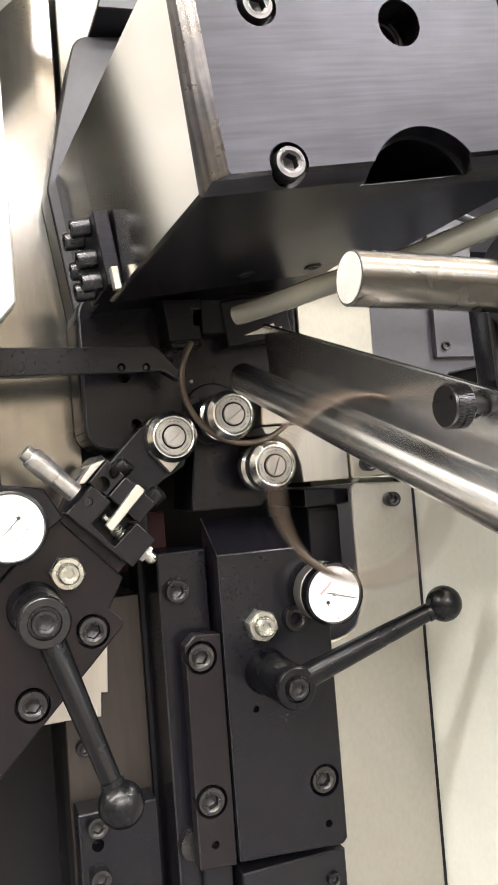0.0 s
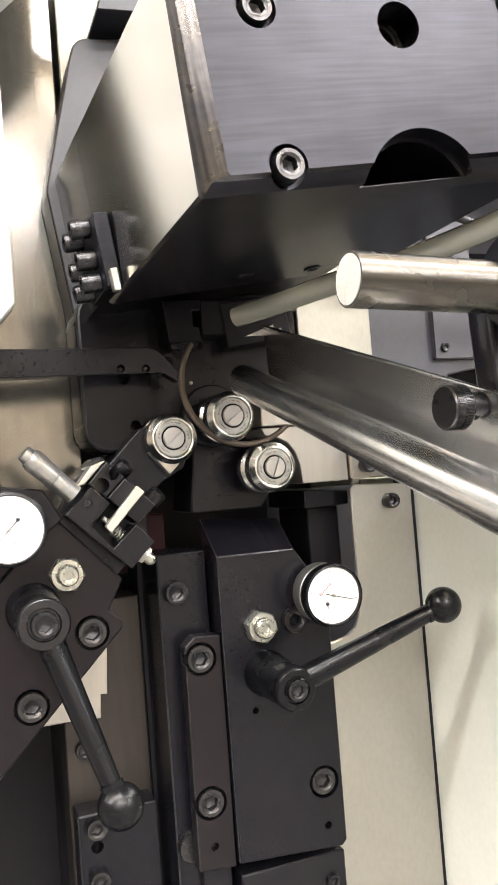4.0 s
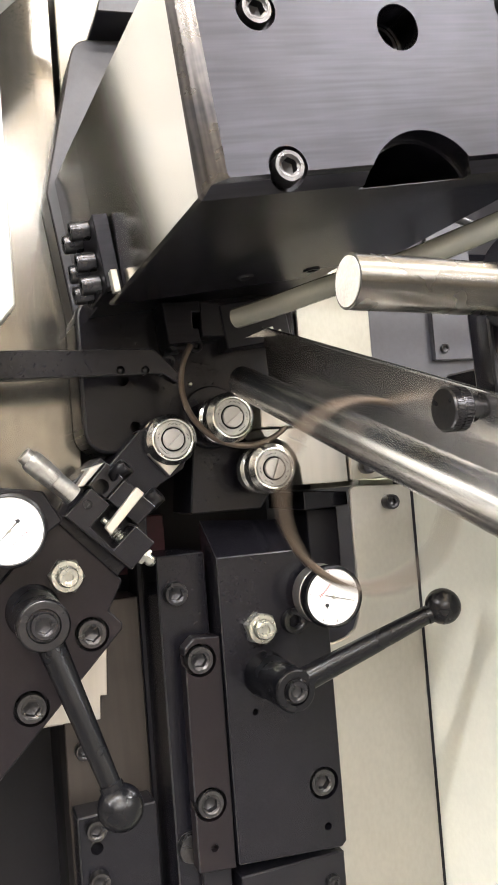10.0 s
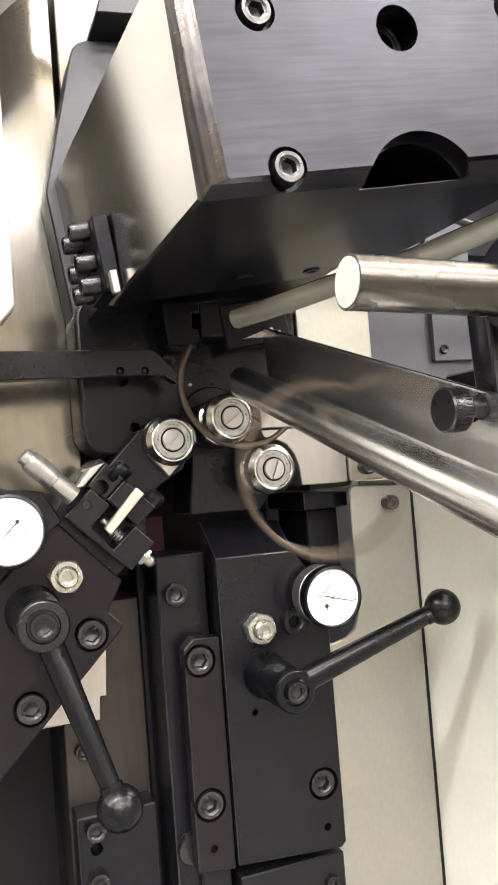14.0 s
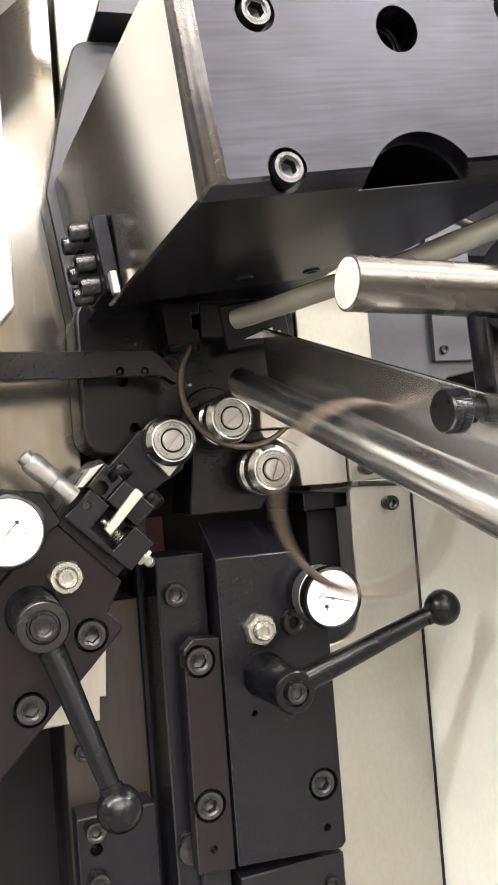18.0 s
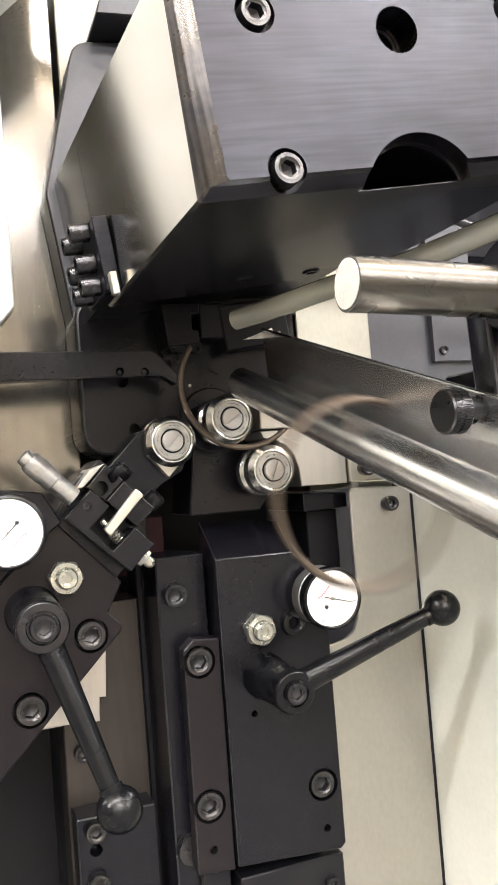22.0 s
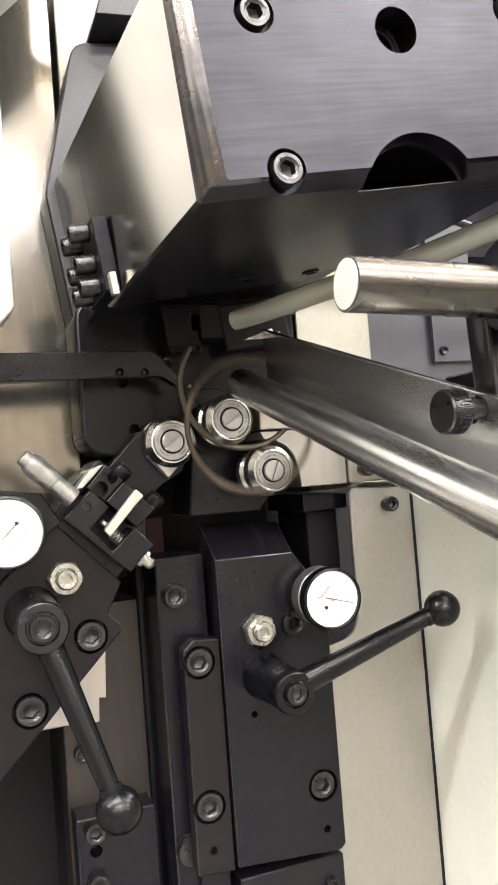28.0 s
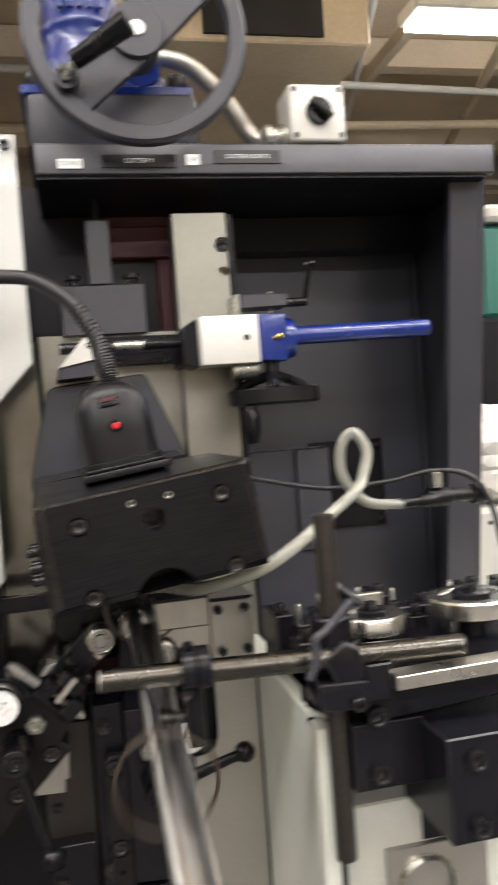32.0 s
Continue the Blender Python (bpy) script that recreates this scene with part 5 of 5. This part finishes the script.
# switch box with conduit
sw = thing("switch_box", (0.445, 0.53, 1.825), "light grey switch box with a black rotary knob", "switch box")
part("box", box(0.4095, 0.4785, 0.511, 0.57, 1.79, 1.8575, 0.004, 3), WHITE, sw)
for x in (0.416, 0.472):
    for z in (1.797, 1.851):
        part("cover_screw", turned([(0.0036, 0.002), (0.0036, -0.0003), (0.003, -0.0008)], 14), WORN, sw, "", Matrix.Translation((x, 0.511, z)))
part("knob", turned([(0.0155, 0.0), (0.0155, -0.006), (0.0145, -0.008), (0.0, -0.008)][::-1], 32), PLASTIC, sw, "", Matrix.Translation((0.4445, 0.511, 1.824)))
part("knob_bar", box(-0.016, 0.016, -0.018, -0.007, -0.0045, 0.0045, 0.002, 2), PLASTIC, sw, "", Matrix.Translation((0.4445, 0.511, 1.824)) @ Matrix.Rotation(0.75, 4, "Y"))
part("cable_gland", turned([(0.0165, 0.027), (0.0165, 0.019), (0.0125, 0.018), (0.0125, 0.008), (0.0155, 0.007), (0.0155, 0.0), (0.01, -0.004)], 24), ZINC, sw, "metal cable gland", px(0.383, 0.54, 1.803))
part("conduit", tube([(0.386, 0.545, 1.8035), (0.377, 0.55, 1.8035), (0.366, 0.56, 1.8205), (0.3502, 0.565, 1.8476), (0.3278, 0.57, 1.879), (0.2985, 0.575, 1.9055), (0.2686, 0.585, 1.917)], 0.0105, 18, 6), PLATE, sw, "grey flexible conduit")
for k in range(26):
    f = k / 25
    p = Vector((0.368, 0.559, 1.818)).lerp(Vector((0.3278, 0.57, 1.879)), f)
    part("conduit_rib", turned([(0.0104, 0.0007), (0.0112, 0.0), (0.0104, -0.0007)], 20), PLATE, sw, "", along(p, p + Vector((-0.04, 0.011, 0.061))))
lw = thing("knob_disc", (-0.055, 0.45, 1.665), "black plastic hand knob on the guard panel", "knob")
part("disc", turned([(0.0, -0.018), (0.032, -0.018), (0.036, -0.026), (0.0395, -0.03), (0.05, -0.03), (0.0537, -0.026), (0.0537, -0.01), (0.05, 0.0), (0.02, 0.002), (0.02, 0.036)][::-1], 48), MATT, lw, "", Matrix.Translation((-0.055, 0.452, 1.665)))

# ---- feed table at the right ----
post = thing("clamp_post", (0.336, 0.26, 1.2), "dark round upright post through a black clamp", "post")
part("post", turned([(0.0092, 0.0), (0.0092, 0.306), (0.0086, 0.307)], 28), TARNISH, post, "", Matrix.Translation((0.3355, 0.26, 1.376)) @ Matrix.Rotation(radians(-90), 4, "X"))
part("clamp", turned([(0.0175, 0.0), (0.019, 0.002), (0.019, 0.03), (0.0175, 0.032), (0.0095, 0.032)], 32), BLACK, post, "black round clamp body", Matrix.Translation((0.3355, 0.26, 1.288)) @ Matrix.Rotation(radians(-90), 4, "X"))
part("clamp_cheek", slab([(0.319, 1.256), (0.331, 1.229), (0.352, 1.229), (0.357, 1.24), (0.353, 1.262), (0.338, 1.27)], 0.234, 0.284, 0.003, 2), BLACK, post, "black clamp cheek")
part("lower_block", slab([(0.3125, 1.2365), (0.3565, 1.2345), (0.3565, 1.2102), (0.3142, 1.2112)], 0.232, 0.284, 0.002, 2), BLACK, post, "black clamp block")
part("upper_block", box(0.3572, 0.3795, 0.234, 0.2495, 1.2145, 1.2465, 0.0015), BLACK, post, "black clamp block")
part("clamp_bolt", turned([(0.0045, 0.012), (0.0045, 0.002), (0.006, 0.001), (0.006, -0.006), (0.005, -0.007), (0.0025, -0.007), (0.0025, -0.003)], 20), SCREW, post, "", Matrix.Translation((0.3455, 0.2315, 1.2165)))
part("wing_lever", tube([(0.3018, 0.22, 1.2467), (0.3081, 0.219, 1.2609), (0.3087, 0.219, 1.2792), (0.3186, 0.218, 1.2863), (0.3414, 0.217, 1.3087)], 0.0036, 14), GREY, post, "grey wing lever")
part("bracket", slab([(0.2965, 1.238), (0.3155, 1.238), (0.3155, 1.201), (0.333, 1.19)][::1], 0.2855, 0.3, 0.001), BLACK, post, "black diagonal bracket")
table = thing("feed_table", (0.45, 0.3, 1.17), "black feed table with steel rollers on top", "machine table")
part("top", slab([(0.36, 1.19), (0.62, 1.205), (0.62, 1.2375), (0.36, 1.2345)], 0.25, 0.45, 0.001), BLACK, table)
part("steel_bar", slab([(0.3802, 1.2235), (0.62, 1.2275), (0.62, 1.2395), (0.3802, 1.236)], 0.225, 0.249, 0.0008), STEEL, table)
part("leg_block", box(0.345, 0.412, 0.25, 0.3, 1.13, 1.189, 0.001), BLACK, table)
for z in (1.196, 1.145):
    cap_screw(table, 0.368, 0.243, z, 0.0095, 0.01, SCREW, z * 7)
part("front_block", box(0.41, 0.52, 0.2, 0.3, 1.095, 1.186, 0.0015), BLACK, table)
for z in (1.166, 1.109):
    cap_screw(table, 0.4345, 0.193, z, 0.009, 0.01, SCREW, z * 7)


def disc_roller(x, y, z, r):
    d = thing("disc_roller", (x, y, z), "flat bright steel straightening roller with a bolt", "roller", "straightening rollers")
    m = Matrix.Translation((x, y, z)) @ Matrix.Rotation(radians(90), 4, "X")
    part("disc", turned([(r * 0.94, 0.0), (r, 0.0015), (r, 0.016), (r * 0.96, 0.018), (r * 0.7, 0.018), (r * 0.68, 0.016), (0.0, 0.016)], 48), ROLLER, d, "", Matrix.Translation((x, y, z)) @ Matrix.Rotation(radians(90), 4, "X"))
    part("hub", turned([(r * 0.45, 0.0), (r * 0.45, 0.004), (r * 0.4, 0.005), (0.0, 0.005)], 32), BLACK, d, "", Matrix.Translation((x, y, z + 0.0165)) @ Matrix.Rotation(radians(90), 4, "X"))
    part("spindle", turned([(0.013, -0.022), (0.013, 0.0), (0.011, 0.001)], 24), BLACK, d, "", Matrix.Translation((x, y, z)) @ Matrix.Rotation(radians(90), 4, "X"))
    part("bolt", loft([polypts(0.007, 0.0, 6), polypts(0.007, 0.007, 6)]), SCREW, d, "", Matrix.Translation((x, y, z + 0.0212)) @ Matrix.Rotation(radians(90), 4, "X"))


disc_roller(0.392, 0.31, 1.2535, 0.032)
disc_roller(0.502, 0.32, 1.2565, 0.044)
clutter = thing("clamp_bank", (0.42, 0.42, 1.24), "row of black clamp blocks with cap screws", "clamp")
rnd = random.Random(5)
for k in range(13):
    x = 0.322 + k * 0.0225
    h = 1.242 + rnd.uniform(0.0, 0.02)
    y0 = 0.395 + rnd.uniform(0, 0.015)
    part("clamp_block", box(x, x + rnd.uniform(0.014, 0.021), y0, y0 + rnd.uniform(0.03, 0.06), 1.2, h, 0.0014), BLACK, clutter)
    if rnd.random() < 0.75:
        part("clamp_screw", turned([(0.0052, 0.0), (0.0056, 0.001), (0.0056, 0.01), (0.005, 0.011), (0.003, 0.011), (0.003, 0.007), (0.0, 0.007)], 22), SCREW, clutter, "", Matrix.Translation((x + 0.008, y0 + 0.011, h)) @ Matrix.Rotation(radians(90), 4, "X"))
    if rnd.random() < 0.4:
        part("clamp_stud", turned([(0.0028, 0.0), (0.0028, 0.016), (0.0022, 0.017)], 14), ZINC, clutter, "", Matrix.Translation((x + 0.008, y0 + 0.025, h)) @ Matrix.Rotation(radians(90), 4, "X"))
for x, y, z, w in ((0.33, 0.35, 1.238, 0.022), (0.356, 0.345, 1.246, 0.018), (0.43, 0.36, 1.252, 0.024), (0.457, 0.365, 1.246, 0.02), (0.555, 0.38, 1.256, 0.026)):
    part("clamp_block", box(x, x + w, y, y + 0.035, 1.2, z, 0.0012), BLACK, clutter)
    part("clamp_screw", turned([(0.0052, 0.0), (0.0056, 0.001), (0.0056, 0.01), (0.005, 0.011), (0.003, 0.011), (0.003, 0.007), (0.0, 0.007)], 22), SCREW, clutter, "", Matrix.Translation((x + w / 2, y + 0.014, z)) @ Matrix.Rotation(radians(90), 4, "X"))
part("adjusting_bar", tube([(0.3775, 0.372, 1.288), (0.405, 0.362, 1.262)], 0.006, 14), BLACK, clutter, "black slanted adjusting bar")
part("bright_shim", box(0.396, 0.434, 0.384, 0.394, 1.25, 1.272, 0.0008), STEEL, clutter, "bright steel shim")
body = thing("feed_cabinet", (0.5, 0.45, 0.9), "cream painted feed cabinet with a dark handle gap", "cabinet", kind="structure")
part("front", box(0.3445, 0.9, 0.302, 0.6, 0.0, 1.092, 0.002), CREAM, body)
part("corner_trim", box(0.3195, 0.334, 0.272, 0.301, 0.0, 1.183, 0.0025, 2), CREAM, body)
part("corner_gap", box(0.3345, 0.344, 0.285, 0.301, 0.0, 1.18, 0.001), GREY, body)
part("door_latch", turned([(0.0042, 0.004), (0.0042, -0.001), (0.0034, -0.0015)], 18), SCREW, body, "dark latch", Matrix.Translation((0.3212, 0.2999, 1.1799)) @ Matrix.Rotation(radians(-90), 4, "Z"))
part("handle_gap", box(0.426, 0.4514, 0.2995, 0.3018, 1.049, 1.09, 0.0004), DARK, body, "dark recessed handle gap")
part("steel_panel", box(0.3864, 0.489, 0.2945, 0.3018, 0.946, 1.0475, 0.001), PLATE, body)
part("round_port", loft([ringpts(r, y, 40) for r, y in ((0.024, 0.0), (0.0266, -0.003), (0.0292, 0.0), (0.0292, 0.004))], caps=False), ZINC, body, "", Matrix.Translation((0.425, 0.2905, 1.009)))
fit_ = thing("air_fitting", (0.57, 0.5, 1.35), "black air fitting with cables by the corner post", "fitting")
part("body", turned([(0.011, 0.0), (0.012, 0.004), (0.012, 0.03), (0.009, 0.032), (0.009, 0.06), (0.013, 0.062), (0.013, 0.075)], 24), MATT, fit_, "", px(0.545, 0.5, 1.352))
part("black_cable", tube([(0.262, 0.46, 1.41), (0.31, 0.5, 1.40), (0.42, 0.52, 1.374), (0.5, 0.51, 1.376), (0.555, 0.5, 1.385), (0.6, 0.49, 1.375), (0.62, 0.48, 1.34), (0.63, 0.47, 1.26)], 0.0032, 12, 6), RUBBER, fit_)
part("brass_tee", box(0.55, 0.562, 0.488, 0.5, 1.364, 1.383, 0.001), ZINC, fit_)

# ---- workshop ----
room = thing("workshop", (0, 0, 0), "large workshop with tan ceiling and walls", "room", kind="structure")
part("floor", box(-7, 9, -7, 9, -0.1, 0.0, 0), FLOORM, room, "grey concrete floor")
for n, b in (("wall_north", (-7, 9, 9, 9.1)), ("wall_south", (-7, 9, -7.1, -7)), ("wall_west", (-7.1, -7, -7, 9)), ("wall_east", (9, 9.1, -7, 9))):
    part(n, box(b[0], b[1], b[2], b[3], 0, 4.6, 0), TANWALL, room)
part("ceiling", box(-7, 9, -7, 9, 4.6, 4.7, 0), TANCEIL, room)
for k in range(12):
    part("wall_batten", box(-6.8 + k * 1.3, -6.75 + k * 1.3, 8.97, 8.999, 0.0, 4.59, 0.004), TANCEIL, room)
for k in range(5):
    part("wall_batten", box(-6.95, 8.95, 8.945, 8.969, 0.7 + k * 0.85, 0.75 + k * 0.85, 0.004), TANCEIL, room)
tr = thing("ceiling_trusses", (1, 3, 4.3), "tan painted roof beams and purlins", "beam", kind="structure")
for k in range(8):
    part("beam", box(-7, 9, -6 + k * 2.0, -5.85 + k * 2.0, 4.35, 4.59, 0.005), TANCEIL, tr)
for k in range(7):
    part("purlin", box(-6 + k * 2.2, -5.92 + k * 2.2, -7, 9, 4.24, 4.345, 0.005), TANCEIL, tr)
duct = thing("ceiling_hatch", (1.15, 3.6, 3.4), "dark square vent in a tan duct", "vent")
part("duct", box(0.2, 1.75, 3.4, 5.2, 3.28, 4.2, 0.01), TANCEIL, duct)
part("grille", box(0.9, 1.5, 3.38, 3.399, 3.31, 3.75, 0.0), DARK, duct)


def fixture(x, y, z, length, watts):
    f = thing("fluorescent_fixture", (x, y, z), "long white fluorescent ceiling fixture", "ceiling light", "ceiling lights")
    part("housing", slab([(x - length / 2, z + 0.03), (x + length / 2, z + 0.03), (x + length / 2, z + 0.1), (x - length / 2, z + 0.1)], y - 0.12, y + 0.12, 0.01), WHITE, f)
    for s in (-0.06, 0.06):
        part("tube", tube([(x - length / 2 + 0.02, y + s, z), (x + length / 2 - 0.02, y + s, z)], 0.019, 12), TUBE, f, "glowing tube")
    strip_lamp(x, y, z - 0.03, length, 0.22, watts)
    # extra upward lamp over the housing, added to brighten the ceiling
    strip_lamp(x, y, z + 0.11, length, 0.22, 80, 180)


# the y = -5 row is unseen, added for low fill light from the front
for fx, fy, watts in ((3.2, 3.5, 75), (-0.6, -0.7, 62), (2.4, -0.7, 75), (-3.4, -0.7, 75), (-0.6, -2.7, 75), (2.4, -2.7, 75), (-3.4, 1.6, 75), (3.4, 1.0, 75), (-3.4, -5.0, 90), (-0.6, -5.0, 100), (2.4, -5.0, 100), (5.4, -5.0, 90)):
    fixture(fx, fy, 3.45, 2.4, watts)
pipes = thing("ceiling_pipes", (1.2, 5.0, 4.1), "thin tan conduits under the ceiling", "pipe", kind="structure")
for k, (x0, y0, x1, y1, z) in enumerate(((-2.0, 5.4, 6.0, 5.9, 4.05), (-1.0, 6.6, 7.0, 6.2, 4.0), (1.6, 2.0, 3.4, 8.8, 4.12), (2.6, 2.0, 4.6, 8.8, 4.1), (0.6, 7.6, 7.5, 7.9, 3.9))):
    part("pipe", tube([(x0, y0, z), (x1, y1, z)], 0.03 + 0.01 * (k % 2), 12), TANCEIL if k % 2 else WHITE, pipes)
far = thing("far_machine", (1.6, 2.2, 1.0), "green machine tool across the aisle", "machine")
part("cabinet", box(2.0, 3.2, 2.9, 3.6, 1.84, 2.26, 0.02), GREEN, far)
part("base", box(1.9, 3.3, 2.8, 3.7, 0.0, 1.83, 0.02), DARK, far)
part("lit_top", box(2.0, 3.2, 2.85, 3.6, 2.265, 2.34, 0.02), WHITE, far)
bag = thing("wrapped_machine", (1.0, 1.2, 1.0), "machine part wrapped in crumpled white polythene", "cover")
bm = bmesh.new()
bmesh.ops.create_icosphere(bm, subdivisions=5, radius=1)
for v in bm.verts:
    c = v.co.copy()
    q = (abs(c.x) ** 4 + abs(c.y) ** 4 + abs(c.z) ** 4) ** -0.25
    k = q * (1 + 0.1 * noise.noise(c * 2.6) + 0.06 * abs(noise.noise(c * 6)) + 0.025 * noise.noise(c * 15))
    v.co = Vector((c.x * 0.2 * k, c.y * 0.18 * k, c.z * 0.105 * k))
part("polythene", bm, POLY, bag, "", Matrix.Translation((1.1, 1.27, 1.345)), 0.4)
part("stand", box(0.888, 1.35, 1.09, 1.45, 0.0, 1.245, 0.01), WHITE, bag)
for x in (0.915, 0.955):
    part("rivet", turned([(0.005, 0.003), (0.005, -0.001), (0.0, -0.002)], 12), SCREW, bag, "", Matrix.Translation((x, 1.09, 1.215)))

# ---- finished rings that are cut off and slide away ----
CUTS = (-0.4, 1.89, 6.42, 7.59, 8.34, 8.93, 9.58, 10.31, 10.95, 11.62, 12.32, 12.94, 13.66, 14.35, 15.04, 15.72, 16.36, 16.95, 17.6, 18.16, 18.77, 19.53,
        19.92, 20.51, 21.02, 21.585, 22.18, 22.71, 23.32, 23.92, 24.56, 25.08, 25.64, 26.19, 26.75, 27.3, 27.91, 28.43, 29.1, 29.7, 30.3, 30.88, 31.49)
SLIDE = ((0.0, CX, CY, CZ, 0, 0), (0.08, 0.1885, 0.489, 1.2305, 0, 0), (0.18, 0.177, 0.437, 1.2225, 0, -3), (0.28, 0.1755, 0.3944, 1.211, 0, -4), (0.38, 0.1805, 0.3467, 1.191, 0, -4), (0.48, 0.1815, 0.2815, 1.1737, 0, -4), (0.58, 0.18, 0.2049, 1.1488, 0, -2),
         (0.68, 0.179, 0.115, 1.121, 2, 0), (0.78, 0.178, 0.015, 1.09, 4, 0), (0.9, 0.178, -0.12, 1.045, 10, 0), (1.05, 0.18, -0.17, 0.86, 35, 0), (1.25, 0.185, -0.2, 0.45, 65, 0), (1.4, 0.19, -0.22, 0.03, 88, 0))
ring_mesh = mesh(tube(arc(143, 501, 72, 0, 0.0035), 0.0019, 10, 1), "wire_ring")
for v in ring_mesh.vertices:
    v.co.x, v.co.z = v.co.x - CX, v.co.z - CZ
ring_mesh.materials.append(WIRE)
rings = []
for cut in CUTS:
    rings.append(solo("wire_ring", ring_mesh, WIRE, "thin brown spring wire ring just cut off", "ring", "finished rings", m=Matrix.Translation((CX, 0.72, CZ))))


def slide_pose(age, i):
    """Where a ring is so long after it was cut."""
    rows = SLIDE
    k = max(0, min(len(rows) - 2, sum(1 for r in rows if r[0] <= age) - 1))
    a, b = rows[k], rows[k + 1]
    f = max(0.0, min(1.0, (age - a[0]) / (b[0] - a[0])))
    x, y, z, tilt, yaw = [p + (q - p) * f for p, q in zip(a[1:], b[1:])]
    rnd = random.Random(i)
    s = min(1.0, max(0.0, age) / 0.4)
    x, y, z = x + rnd.uniform(-0.002, 0.002) * s, y + rnd.uniform(-0.004, 0.004) * s, z + rnd.uniform(-0.002, 0.002) * s
    if age > 1.3:
        x, y, z = 0.19 + rnd.uniform(-0.09, 0.09), -0.22 + rnd.uniform(-0.08, 0.08), 0.006 + 0.0036 * i
    return pose(x, y, z, tilt, 0, yaw)


def motions():
    park = pose(CX, 0.72, CZ)
    for i, (ob, cut) in enumerate(zip(rings, CUTS)):
        rows = []
        if cut > 0.2:
            rows += [(0.0, park), (cut - 0.1, park), (cut - 0.0334, slide_pose(0.0, i))]
        else:
            rows.append((0.0, slide_pose(-cut, i)))
        for r in SLIDE:
            t = cut + r[0]
            if t > rows[-1][0] + 0.02 and t < 31.95:
                rows.append((t, slide_pose(r[0], i)))
        rows.append((32.0, slide_pose(32.0 - cut, i)))
        walk(ob, rows)
    short, long_ = Matrix.Translation((CX, CY, CZ)) @ Matrix.Rotation(radians(45), 4, "Y"), Matrix.Translation((CX, CY, CZ))
    walk(tip, [(0.0, short), (0.42, short), (0.52, long_), (32.0, long_)])


motions()
